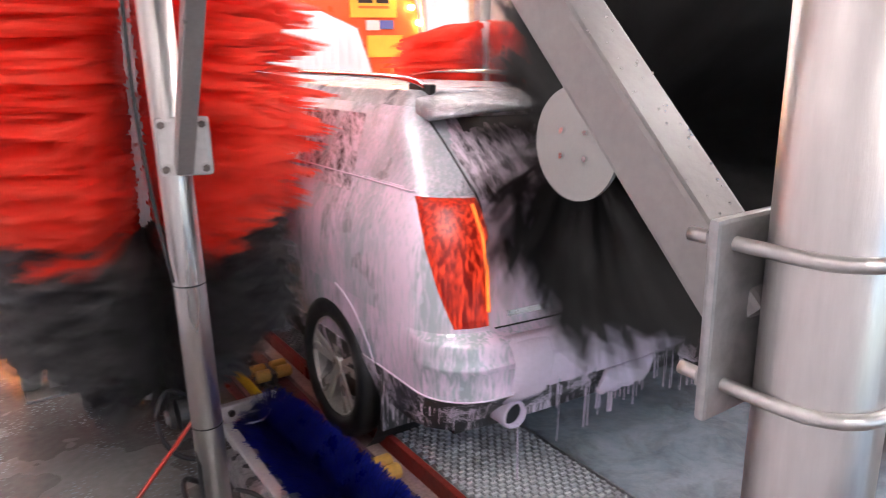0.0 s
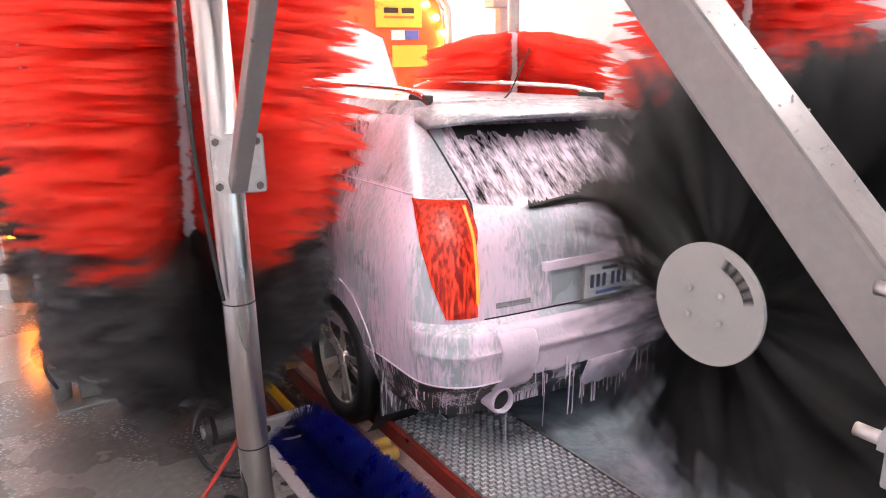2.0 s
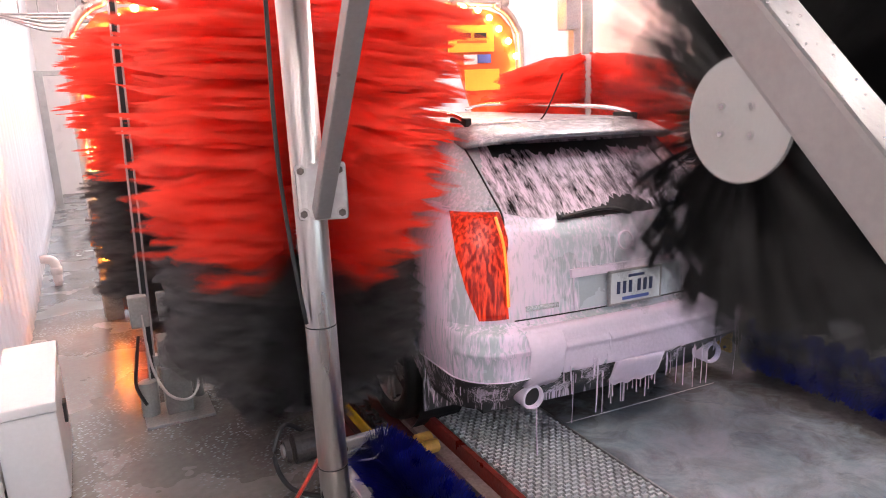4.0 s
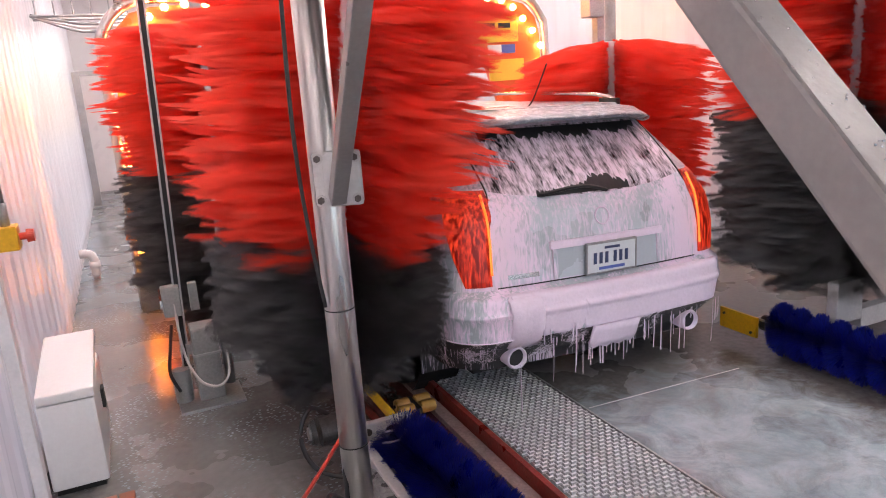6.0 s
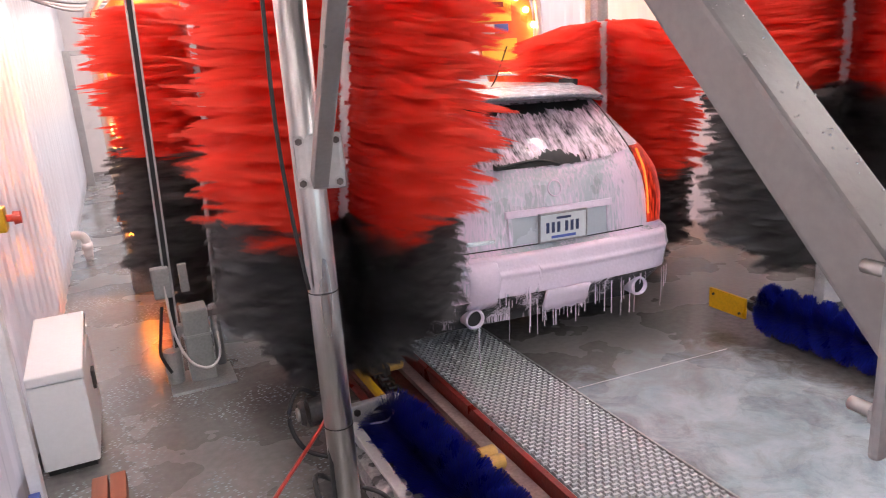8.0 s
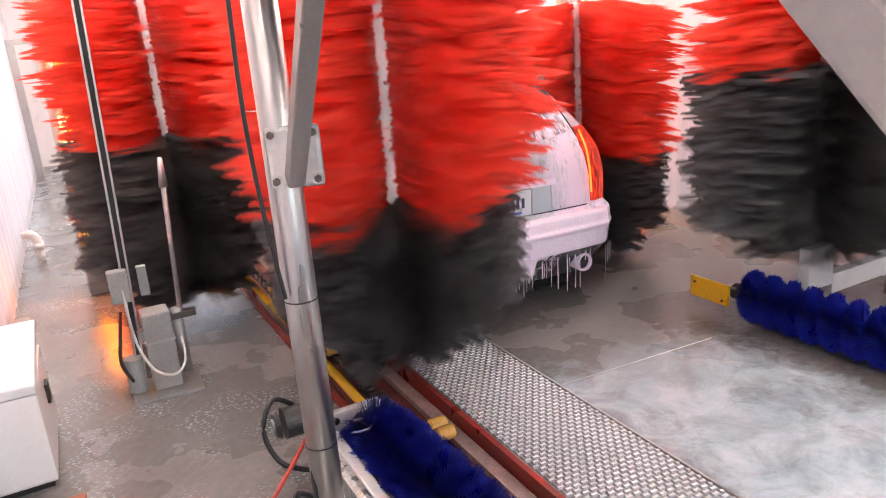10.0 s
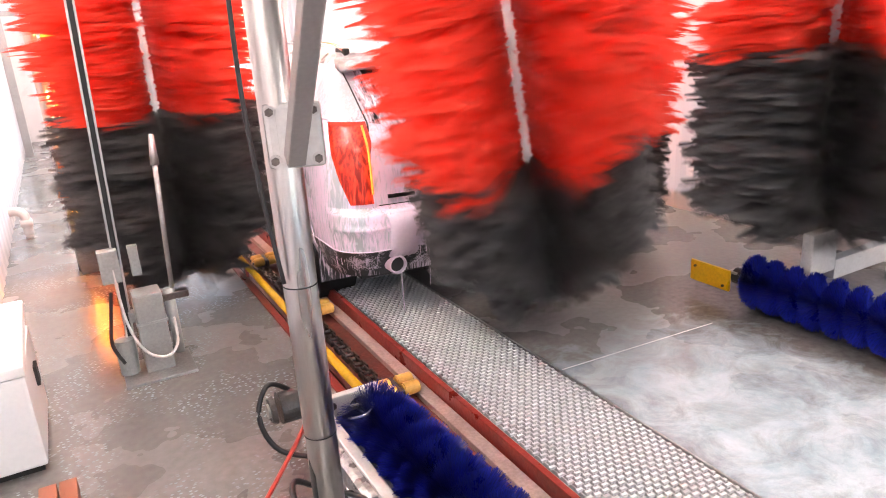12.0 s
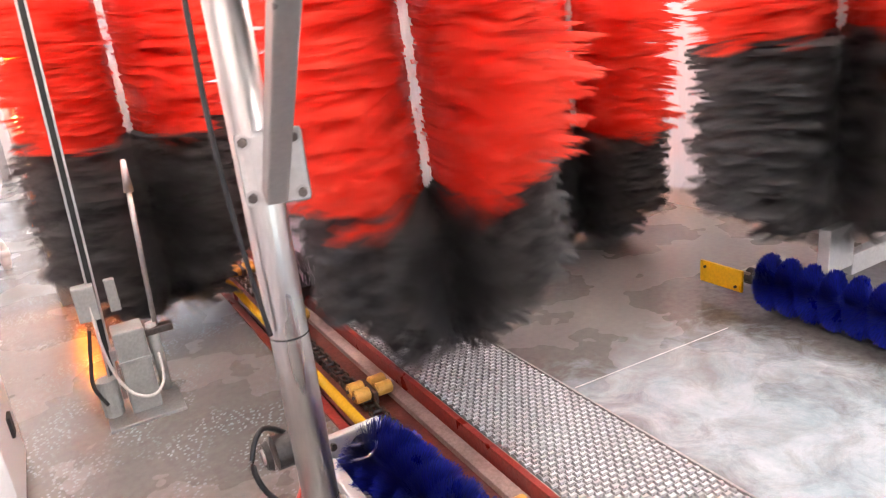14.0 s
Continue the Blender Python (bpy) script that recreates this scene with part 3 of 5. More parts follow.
def top_brush():
    """The overhead brush on a level shaft, all black, with a grey cap and four bolts at its end. Its axis is local Z."""
    b = empty("overhead_brush", pose(0, 0, 0), "large black overhead wash brush with a grey end cap", "wash brush")
    rng = random.Random(11)
    v, f = strands(rng, 0.035, 2.1, 84, 80, lambda z, a: 0.69 * (1 + 0.05 * math.sin(3 * a + z * 4)), 0.0, 0.014, r0=0.10, tuft=0.5)
    tagged(raw("black_cloth", v, f, BLACK_FOAM, b), "black foam cloth strips", kind="stuff")
    part("core", made_cyl((0, 0, 0.0), (0, 0, 2.1), 0.12, seg=20), BLACK_RUBBER, b)
    bm = made_cyl((0, 0, -0.012), (0, 0, 0.0), 0.152, seg=64)
    part("end_cap", bm, DISC, b)
    for sx in (-1, 1):
        for sy in (-1, 1):
            bm = made_cyl((sx * 0.034, sy * 0.044, -0.022), (sx * 0.034, sy * 0.044, -0.012), 0.0075, seg=6)
            part("bolt", bm, CHROME, b)
    for k in range(5):   # worn black emblem, unreadable
        a = radians(205 + 11 * k)
        m = Matrix.Translation((0.118 * math.cos(a), 0.118 * math.sin(a), -0.0145)) @ Matrix.Rotation(a, 4, "Z")
        part("mark", made_box((-0.013, -0.008, -0.001), (0.013, 0.008, 0.001), 0, m), SIGN_BLACK, b)
    return b


def wheel_brush(name, m, label, seed, length=1.35, r=0.15):
    """A low blue wheel brush: tufts wound on a core in thick rings, between end brackets. Its axis is local Y."""
    b = empty(name, m, label, "wheel brush", "wheel brushes")
    rng = random.Random(seed)
    verts, faces = [], []
    n = 70000
    for i in range(n):
        y = rng.random() * length
        a = rng.random() * 2 * math.pi
        ph = y / 0.128 + a / (2 * math.pi)
        ring = 0.5 + 0.5 * math.cos(2 * math.pi * ph)
        rr = r * (0.45 + 0.55 * ring ** 0.8) * rng.uniform(0.84, 1.08)
        lean = rng.uniform(-0.011, 0.011)
        da = rng.uniform(-0.22, 0.22)
        w = 0.0019
        k = len(verts)
        ca, sa = math.cos(a), math.sin(a)
        cb, sb = math.cos(a + da), math.sin(a + da)
        verts += [(0.06 * ca, y - w, 0.06 * sa), (0.06 * ca, y + w, 0.06 * sa), (rr * cb, y + lean + w, rr * sb), (rr * cb, y + lean - w, rr * sb)]
        faces.append((k, k + 1, k + 2, k + 3))
    tagged(raw("bristles", verts, faces, BLUE_BRISTLE, b), "blue nylon bristles wound in thick rings", kind="stuff")
    part("core", made_cyl((0, -0.02, 0), (0, length + 0.02, 0), 0.062, seg=18), INK, b)
    part("shaft", made_cyl((0, -0.08, 0), (0, length + 0.10, 0), 0.018, seg=12), STEEL_DULL, b)
    return b


# ---------- the car ----------
def ring(z, w, yr, yf, rc_r, rc_f, n=11, bow=0.06):
    """Half plan outline of the car at one height, from the rear middle round the left side to the front middle."""
    pts = []
    m = 10
    for i in range(m):
        x = (w - rc_r) * i / m
        pts.append((-x, yr + bow * (x / w) ** 2, z))
    for i in range(n):
        a = math.pi / 2 * i / (n - 1)
        cx, cy = w - rc_r, yr + bow * ((w - rc_r) / w) ** 2 + rc_r
        pts.append((-(cx + rc_r * math.sin(a)), cy - rc_r * math.cos(a), z))
    k = 26
    ys, ye = pts[-1][1], yf - rc_f
    for i in range(1, k + 1):
        u = i / k
        pts.append((-w, ys + (ye - ys) * u, z))
    for i in range(1, n):
        a = math.pi / 2 * i / (n - 1)
        pts.append((-(w - rc_f + rc_f * math.cos(a)), ye + rc_f * math.sin(a), z))
    pts.append((0, yf, z))
    return pts


def loft(levels):
    bm = bmesh.new()
    rows = []
    for lv in levels:
        half = ring(*lv)
        full = [(-x, y, z) for x, y, z in half[::-1]][:-1] + half
        rows.append([bm.verts.new(p) for p in full[:-1]])
    for a, b in zip(rows, rows[1:]):
        n = len(a)
        for i in range(n):
            j = (i + 1) % n
            bm.faces.new((a[i], b[i], b[j], a[j]))
    bmesh.ops.contextual_create(bm, geom=rows[-1])
    bmesh.ops.contextual_create(bm, geom=rows[0])
    bmesh.ops.recalc_face_normals(bm, faces=bm.faces[:])
    return bm


ARCHES = (1.05, 3.86)          # wheel centres along the car
AXLE = {-1: 0.275, 1: 0.415}   # the near wheels stand down in the conveyor's bed, the others on the floor


def cut_arches(ob, centres, r):
    """Cuts the wheel openings through the body."""
    bm = bmesh.new()
    for y in centres:
        cyl(bm, (-1.2, y, 0.29), (-0.62, y, 0.29), r, seg=48)
        cyl(bm, (0.62, y, 0.40), (1.2, y, 0.40), r, seg=48)
    bmesh.ops.recalc_face_normals(bm, faces=bm.faces[:])
    cutter = part("cutter", bm, DARK)
    mod = ob.modifiers.new("arches", "BOOLEAN")
    mod.operation, mod.object, mod.solver = "DIFFERENCE", cutter, "EXACT"
    me = bpy.data.meshes.new_from_object(ob.evaluated_get(bpy.context.evaluated_depsgraph_get()))
    ob.modifiers.clear()
    ob.data = me
    bpy.data.objects.remove(cutter)


def rear_y(z):
    """Where the rear face of the car stands at a height, at its middle."""
    pts = [(0.30, 0.16), (0.40, 0.07), (0.44, 0.035), (0.455, 0.012), (0.57, 0.0), (0.588, -0.012), (0.60, -0.012), (0.615, 0.0), (0.675, 0.010),
           (0.69, 0.020), (0.705, 0.060), (0.72, 0.076), (0.95, 0.10), (1.08, 0.13), (1.20, 0.20), (1.50, 0.53), (1.60, 0.63)]
    for (a, ya), (b, yb) in zip(pts, pts[1:]):
        if z <= b:
            return ya + (yb - ya) * max(0, (z - a) / (b - a))
    return pts[-1][1]


def half_w(z):
    pts = [(0.25, 0.86), (0.42, 0.915), (0.60, 0.93), (0.90, 0.935), (1.05, 0.915), (1.15, 0.875), (1.50, 0.70), (1.60, 0.62), (1.66, 0.5)]
    for (a, wa), (b, wb) in zip(pts, pts[1:]):
        if z <= b:
            return wa + (wb - wa) * max(0, (z - a) / (b - a))
    return pts[-1][1]


def seam_point(s, z, x):
    """A point on the rear face near its corner, for the gap round the tailgate."""
    w, rc = half_w(z), 0.22
    y = rear_y(z) + 0.06 * (min(x, w - rc) / w) ** 2
    if x > w - rc:
        y += rc - math.sqrt(max(0, rc * rc - (x - (w - rc)) ** 2))
    return (s * x, y - 0.001, z)


def rear_patch(bm, x0, x1, z0, z1, off, nx=16, nz=16, edge=None, bow=0.06):
    """A sheet that lies on the rear face between two sides and two heights, a little proud of it."""
    grid = []
    for j in range(nz + 1):
        z = z0 + (z1 - z0) * j / nz
        row = []
        for i in range(nx + 1):
            x = x0 + (x1 - x0) * i / nx
            zz = z if edge is None else z0 + edge(x) + (z1 - z0 - edge(x)) * j / nz
            w, rc = half_w(zz), 0.24
            ax = abs(x)
            y = rear_y(zz) + bow * (min(ax, w - rc) / w) ** 2
            if ax > w - rc:
                y += rc - math.sqrt(max(0, rc * rc - (ax - (w - rc)) ** 2))
            row.append(bm.verts.new((x, y - off, zz)))
        grid.append(row)
    for a, b in zip(grid, grid[1:]):
        for i in range(nx):
            bm.faces.new((a[i], a[i + 1], b[i + 1], b[i]))
    return bm


def thick(bm, d):
    bmesh.ops.recalc_face_normals(bm, faces=bm.faces[:])
    bmesh.ops.solidify(bm, geom=bm.faces[:], thickness=d)
    return bm


def wheel(parent, x, y, side):
    w = part("wheel", bmesh.new(), None, parent, "wet black tyre on a silver ten-spoke alloy rim")
    w.matrix_basis = pose(x, y, AXLE[side])
    bm = bmesh.new()
    prof = [(0.245, 0.010), (0.262, 0.036), (0.31, 0.045), (0.345, 0.034), (0.36, 0.006), (0.36, -0.062), (0.35, -0.085), (0.32, -0.092), (0.25, -0.088)]
    n = 48
    rows = []
    for i in range(n):
        a = 2 * math.pi * i / n
        rows.append([bm.verts.new((side * q, r * math.cos(a), r * math.sin(a))) for r, q in prof])
    for i in range(n):
        a, b = rows[i], rows[(i + 1) % n]
        for k in range(len(prof) - 1):
            bm.faces.new((a[k], a[k + 1], b[k + 1], b[k]))
    bmesh.ops.recalc_face_normals(bm, faces=bm.faces[:])
    part("tyre", bm, TYRE, w, smooth=True)
    bm = bmesh.new()
    rows = []
    prof = [(0.252, 0.022), (0.244, 0.026), (0.232, 0.008), (0.222, -0.085)]
    for i in range(n):
        a = 2 * math.pi * i / n
        rows.append([bm.verts.new((side * q, r * math.cos(a), r * math.sin(a))) for r, q in prof])
    for i in range(n):
        a, b = rows[i], rows[(i + 1) % n]
        for k in range(len(prof) - 1):
            bm.faces.new((a[k], a[k + 1], b[k + 1], b[k]))
    cyl(bm, (side * -0.02, 0, 0), (side * 0.012, 0, 0), 0.055, 0.045, 20)
    for i in range(10):      # paired, tapered spokes that dish inwards
        a = 2 * math.pi * (i // 2) / 5 + (0.17 if i % 2 else -0.17)
        m = Matrix.Rotation(a, 4, "X")
        r = bmesh.ops.create_cube(bm, size=1)
        for v in r["verts"]:
            out = v.co.z > 0
            half = 0.020 if out else 0.013
            v.co = m @ Vector((side * ((0.020 if out else 0.004) + 0.012 * v.co.x * side - 0.006), v.co.y * 2 * half, 0.236 if out else 0.045))
    part("rim", bm, RIM, w)
    part("brake_disc", made_cyl((side * -0.075, 0, 0), (side * -0.055, 0, 0), 0.17, seg=32), CHAIN, w)
    return w


def car():
    c = empty("car", pose(CX, 1.7, 0), "silver-blue SUV covered in pink soap foam, tail lamps lit", "car")
    L = 4.83
    lev = []
    for z in (0.26, 0.30, 0.36, 0.40, 0.44, 0.455, 0.462, 0.52, 0.57, 0.588, 0.60, 0.615, 0.64, 0.675, 0.69, 0.705, 0.72, 0.727, 0.76, 0.80, 0.86, 0.92, 0.98, 1.03, 1.08, 1.12):
        yf = L - 0.05 - max(0, z - 0.75) * 1.6
        lev.append((z, half_w(z), rear_y(z), yf if z < 1.0 else L - 0.45 - (z - 1.0) * 4, 0.24, 0.35))
    body = part("body", loft([q for q in lev if q[0] > 0.71]), FOAMY, c, smooth=True)
    cut_arches(body, ARCHES, 0.44)
    lower = part("lower_body", loft([q for q in lev if q[0] < 0.725]), BUMPER_PAINT, c, "silver-blue bumper and lower body with runs of foam", smooth=True)
    cut_arches(lower, ARCHES, 0.44)
    lev = []
    for z in (0.255, 0.29, 0.33, 0.37, 0.41, 0.452):
        lev.append((z, half_w(z) + 0.006, rear_y(z) - 0.006, L - 0.04, 0.24, 0.35))
    sill = part("sill_cladding", loft(lev), CLADDING, c, "dark grey lower cladding with foam runs", smooth=True)
    cut_arches(sill, ARCHES, 0.44)
    # cabin: pillars, and the roof skin over them
    def cabin_levels(zs, grow=0.0, corner=0.22):
        return [(z, half_w(z) + grow, (rear_y(z) if z < 1.56 else rear_y(1.56) + (z - 1.56) * 0.6) - grow, L - 1.15 - (z - 1.1) * 1.9, corner, 0.3) for z in zs]
    part("shoulder", loft(cabin_levels((1.116, 1.14, 1.18, 1.22, 1.245), 0.0015, 0.243)), FOAMY, c, "foam-covered shoulder under the windows", smooth=True)
    part("cabin", loft(cabin_levels((1.226, 1.26, 1.34, 1.42, 1.50, 1.55, 1.575))), PILLAR_PAINT, c, "soapy silver-blue pillars", smooth=True)
    part("roof", loft(cabin_levels((1.545, 1.56, 1.585, 1.605, 1.612), 0.003)), DARKENED_PAINT, c, "wet silver roof, colour darkened against lamp glare", smooth=True)
    for skin in [o for o in c.children if o.name.split(".")[0] in ("body", "lower_body", "sill_cladding", "shoulder", "cabin", "roof")]:
        skin.data.set_sharp_from_angle(angle=radians(38))
    part("floor_pan", made_box((-0.75, 0.25, 0.22), (0.75, L - 0.3, 0.30)), DARK, c, "dark underbody")
    # rear glass
    bm = rear_patch(bmesh.new(), -0.63, 0.63, 1.155, 1.515, 0.006, 24, 12, lambda x: 0.055 * (abs(x) / 0.63) ** 2.5)
    part("rear_window", bm, GLASS_FOAM, c, "dark rear window streaked with foam", smooth=True)
    # roof spoiler with its brake lamp
    bm = bmesh.new()
    n = 20
    rows = []
    for i in range(n + 1):
        x = -0.66 + 1.32 * i / n
        t = abs(x) / 0.66
        y = 0.31 + 0.05 * t * t + 0.17 * t ** 6
        rows.append([bm.verts.new(p) for p in ((x, y, 1.556 - 0.05 * t ** 4), (x, y + 0.010, 1.566 - 0.05 * t ** 4), (x, 0.68, 1.618 - 0.035 * t ** 3), (x, 0.68, 1.52), (x, y + 0.05, 1.540 - 0.05 * t ** 4))])
    for a, b in zip(rows, rows[1:]):
        for k in range(5):
            bm.faces.new((a[k], b[k], b[(k + 1) % 5], a[(k + 1) % 5]))
    bm.faces.new(rows[0])
    bm.faces.new(rows[-1][::-1])
    bmesh.ops.recalc_face_normals(bm, faces=bm.faces[:])
    part("spoiler", bm, DARKENED_PAINT, c, "wet silver roof spoiler, colour darkened against lamp glare", smooth=True)
    # side windows
    for s in (-1, 1):
        for y0, y1 in ((0.92, 1.28), (1.34, 2.2), (2.28, 3.05)):
            bm = bmesh.new()
            g = []
            for j in range(7):
                z = 1.17 + 0.33 * j / 6
                sh = 0.4 * (z - 1.17) if y0 < 1 else 0.0
                g.append([bm.verts.new((s * (half_w(z) + 0.004), y, z)) for y in (y0 + sh, y1)])
            for a, b in zip(g, g[1:]):
                bm.faces.new((a[0], a[1], b[1], b[0]) if s < 0 else (a[1], a[0], b[0], b[1]))
            part("side_window", bm, GLASS_FOAM, c, "dark side window", smooth=True)
    # roof rails, antenna, wiper
    for s in (-1, 1):
        rail = part("roof_rail", tube(bmesh.new(), [(s * 0.56, 0.72, 1.60), (s * 0.57, 0.82, 1.645), (s * 0.575, 1.2, 1.668), (s * 0.575, 2.4, 1.672), (s * 0.56, 2.75, 1.63)], 0.014), CHROME, c, smooth=True)
        part("rail_foot", made_box((s * 0.56 - 0.018, 0.70, 1.58), (s * 0.56 + 0.018, 0.88, 1.638), 0.008), BLACK_RUBBER, rail)
    part("antenna", tube(bmesh.new(), [(-0.02, 0.85, 1.60), (0.0, 0.80, 1.66), (0.03, 0.70, 1.86)], 0.0045, 6), BLACK_CABLE, c)
    bm = tube(bmesh.new(), [(0.06, 0.155, 1.165), (-0.1, 0.165, 1.20), (-0.36, 0.17, 1.175)], 0.011, 6)
    part("wiper", bm, BLACK_RUBBER, c)
    # tail lamps, tall and narrow, round the corner
    for s in (-1, 1):
        bm = bmesh.new()
        nz, nx = 16, 8
        grid = []
        for j in range(nz + 1):
            u = j / nz
            z = 0.742 + 0.478 * u
            w = half_w(z)
            inner = 0.665 - 0.012 * u * u
            row = []
            for i in range(nx + 1):
                a = i / nx
                rc = 0.24
                ang0 = math.asin(min(1, max(0, (inner - (w - rc)) / rc)))
                ang1 = 0.58 + 0.66 * u
                ang = ang0 + (ang1 - ang0) * a
                cx = w - rc
                y = rear_y(z) + 0.06 * (cx / w) ** 2 + rc - (rc + 0.008) * math.cos(ang)
                row.append(bm.verts.new((s * (cx + (rc + 0.008) * math.sin(ang)), y, z)))
            grid.append(row)
        for a, b in zip(grid, grid[1:]):
            for i in range(nx):
                bm.faces.new((a[i], a[i + 1], b[i + 1], b[i]) if s > 0 else (a[i + 1], a[i], b[i], b[i + 1]))
        thick(bm, 0.012)
        lamp = part("tail_lamp", bm, TAIL, c, "tall red tail lamp, lit, streaked with foam", smooth=True)
        pts = []
        for j in range(9):
            u = j / 8
            z = 0.80 + 0.40 * u
            w, rc = half_w(z), 0.24
            ang = math.asin(min(1, max(0, 0.695 - 0.012 * u * u - (w - rc)) / rc))
            pts.append((s * (w - rc + (rc + 0.016) * math.sin(ang)), rear_y(z) + 0.06 * ((w - rc) / w) ** 2 + rc - (rc + 0.016) * math.cos(ang), z))
        part("light_guide", tube(bmesh.new(), pts, 0.007, 8), GUIDE, lamp, "glowing amber light guide", smooth=True)
    # plate recess, plate, bars in place of its writing
    part("plate_recess", thick(rear_patch(bmesh.new(), -0.31, 0.36, 0.735, 0.895, 0.004, 8, 4), 0.006), PAINT, c, "bare silver-blue plate panel")
    part("garnish", thick(rear_patch(bmesh.new(), -0.35, 0.40, 0.895, 0.935, 0.020, 10, 3), 0.02), FOAM, c, "foam-covered handle bar above the plate")
    for x0, x1 in ((-0.335, -0.31), (0.36, 0.385)):
        part("recess_side", thick(rear_patch(bmesh.new(), x0, x1, 0.735, 0.895, 0.014, 2, 4), 0.014), FOAMY, c)
    px, pz = 0.022, -0.018
    pl = part("number_plate", made_box((px - 0.160, 0.054, pz + 0.755), (px + 0.160, 0.068, pz + 0.912), 0.003), PLATE, c, "pale blue and white number plate in a dark frame")
    for k in range(6):
        x = px - 0.112 + k * 0.038 + (0.018 if k > 2 else 0)
        part("bar", made_box((x - 0.010, 0.0505, pz + 0.803), (x + 0.010, 0.053, pz + 0.865)), INK, pl)
    part("bar", made_box((px - 0.05, 0.0505, pz + 0.881), (px + 0.05, 0.053, pz + 0.895)), INK, pl)
    part("bar", made_box((px - 0.085, 0.0505, pz + 0.768), (px + 0.085, 0.053, pz + 0.784)), SIGN_BLUE, pl)
    for lo, hi in (((-0.167, 0.050, 0.746), (0.167, 0.072, 0.755)), ((-0.167, 0.050, 0.912), (0.167, 0.072, 0.921)), ((-0.167, 0.050, 0.755), (-0.160, 0.072, 0.912)), ((0.160, 0.050, 0.755), (0.167, 0.072, 0.912))):
        part("plate_frame", made_box((px + lo[0], lo[1], pz + lo[2]), (px + hi[0], hi[1], pz + hi[2]), 0.001), STEEL_DULL, pl)
    # lower bumper cladding, reflectors, tips of the exhaust
    part("bumper_cladding", thick(rear_patch(bmesh.new(), -0.90, 0.90, 0.30, 0.450, 0.008, 40, 8), 0.02), CLADDING, c, "dark grey lower bumper with foam runs", smooth=True)
    EX = {-1: -0.565, 1: 0.63}
    for s in (-1, 1):
        part("rear_reflector", made_box((s * 0.72 - 0.06, 0.115, 0.425), (s * 0.72 + 0.06, 0.14, 0.455), 0.004, Matrix.Translation((0, 0, 0))), RED_BUTTON, c)
        bm = bmesh.new()
        rows = []
        for r, y in ((0.047, 0.03), (0.054, 0.0), (0.062, 0.015), (0.060, 0.22)):
            rows.append([bm.verts.new((EX[s] + r * math.cos(2 * math.pi * k / 24), y + 0.075, 0.33 + r * math.sin(2 * math.pi * k / 24))) for k in range(24)])
        for a, b in zip(rows, rows[1:]):
            for k in range(24):
                bm.faces.new((a[k], a[(k + 1) % 24], b[(k + 1) % 24], b[k]))
        tip = part("exhaust_tip", bm, FOAM, c, "round exhaust tip", smooth=True)
        part("bore", made_cyl((EX[s], 0.105, 0.33), (EX[s], 0.115, 0.33), 0.050, seg=24), DARK, tip)
        part("mud_flap", made_box((s * 0.80 - 0.12, 0.565, 0.14 + (0.10 if s > 0 else 0)), (s * 0.80 + 0.12, 0.582, 0.46), 0.004), CLADDING, c)
    # foam: a sheet over the bumper with tongues, and drips that hang from it
    rng = random.Random(21)
    def hem(x):
        """How far the foam's lower edge stands over 0.40 m."""
        rag = 0.012 * math.sin(x * 61) + 0.010 * math.sin(x * 97 + 1) + 0.014 * math.sin(x * 29 + 2)
        if x < -0.46:
            return -0.065 + rag * 0.3
        if -0.46 <= x < -0.18:
            return 0.045 + rag * 1.6
        return 0.0 + rag
    fo = part("foam_sheet", thick(rear_patch(bmesh.new(), -0.62, 0.80, 0.40, 0.700, 0.006, 170, 36, hem), 0.006), FOAM, c, "thick pink soap foam sliding off the bumper", smooth=True)
    bm = bmesh.new()
    prev = None
    for i in range(31):      # the broad tongue that hangs under the middle
        x = -0.135 + 0.31 * i / 30
        zb = 0.318 + 0.006 * math.sin(x * 70) + 0.03 * (abs(i - 15) / 15) ** 8
        cur = [bm.verts.new((x, y, z)) for y, z in ((0.052, zb), (0.040, 0.36), (0.022, 0.41), (0.002, 0.46))]
        if prev:
            for k in range(3):
                bm.faces.new((prev[k], cur[k], cur[k + 1], prev[k + 1]))
        prev = cur
    part("foam_tongue", thick(bm, 0.014), FOAM, fo, smooth=True)
    for k in range(56):
        x = rng.uniform(-0.45, 0.84)
        ln = rng.choice((0.03, 0.05, 0.07, 0.10, 0.15, 0.22)) * rng.uniform(0.7, 1.2)
        z = 0.322 if -0.13 < x < 0.17 else 0.40 + hem(x)
        y = rear_y(z) + 0.06 * (min(abs(x), 0.68) / 0.92) ** 2 - 0.012
        if -0.13 < x < 0.17:
            y, ln = 0.05, min(ln, 0.12)
        part("foam_drip", tube(bmesh.new(), [(x, y, z + 0.03), (x, y - 0.002, z - ln * 0.4), (x + rng.uniform(-0.004, 0.004), y, z - ln)], rng.uniform(0.0016, 0.0034), 6), FOAM, fo)
    part("foam_drip", tube(bmesh.new(), [(-0.545, 0.085, 0.29), (-0.545, 0.085, 0.18), (-0.54, 0.085, 0.02)], 0.0035, 6), FOAM, fo)
    # wiped wedge of clear glass over the wiper, dark band under the spoiler, round emblem
    bm = bmesh.new()
    prev = None
    for i in range(61):
        x = -0.37 + 0.60 * i / 60
        zl = 1.163
        zh = 1.178 + 0.055 * math.exp(-((x - 0.05) / 0.13) ** 2) + 0.026 * rng.random()
        cur = [bm.verts.new((x, rear_y(z) + 0.06 * (x / 0.87) ** 2 - 0.0095, z)) for z in (zl, (zl + zh) / 2, zh)]
        if prev:
            for k in range(2):
                bm.faces.new((prev[k], cur[k], cur[k + 1], prev[k + 1]))
        prev = cur
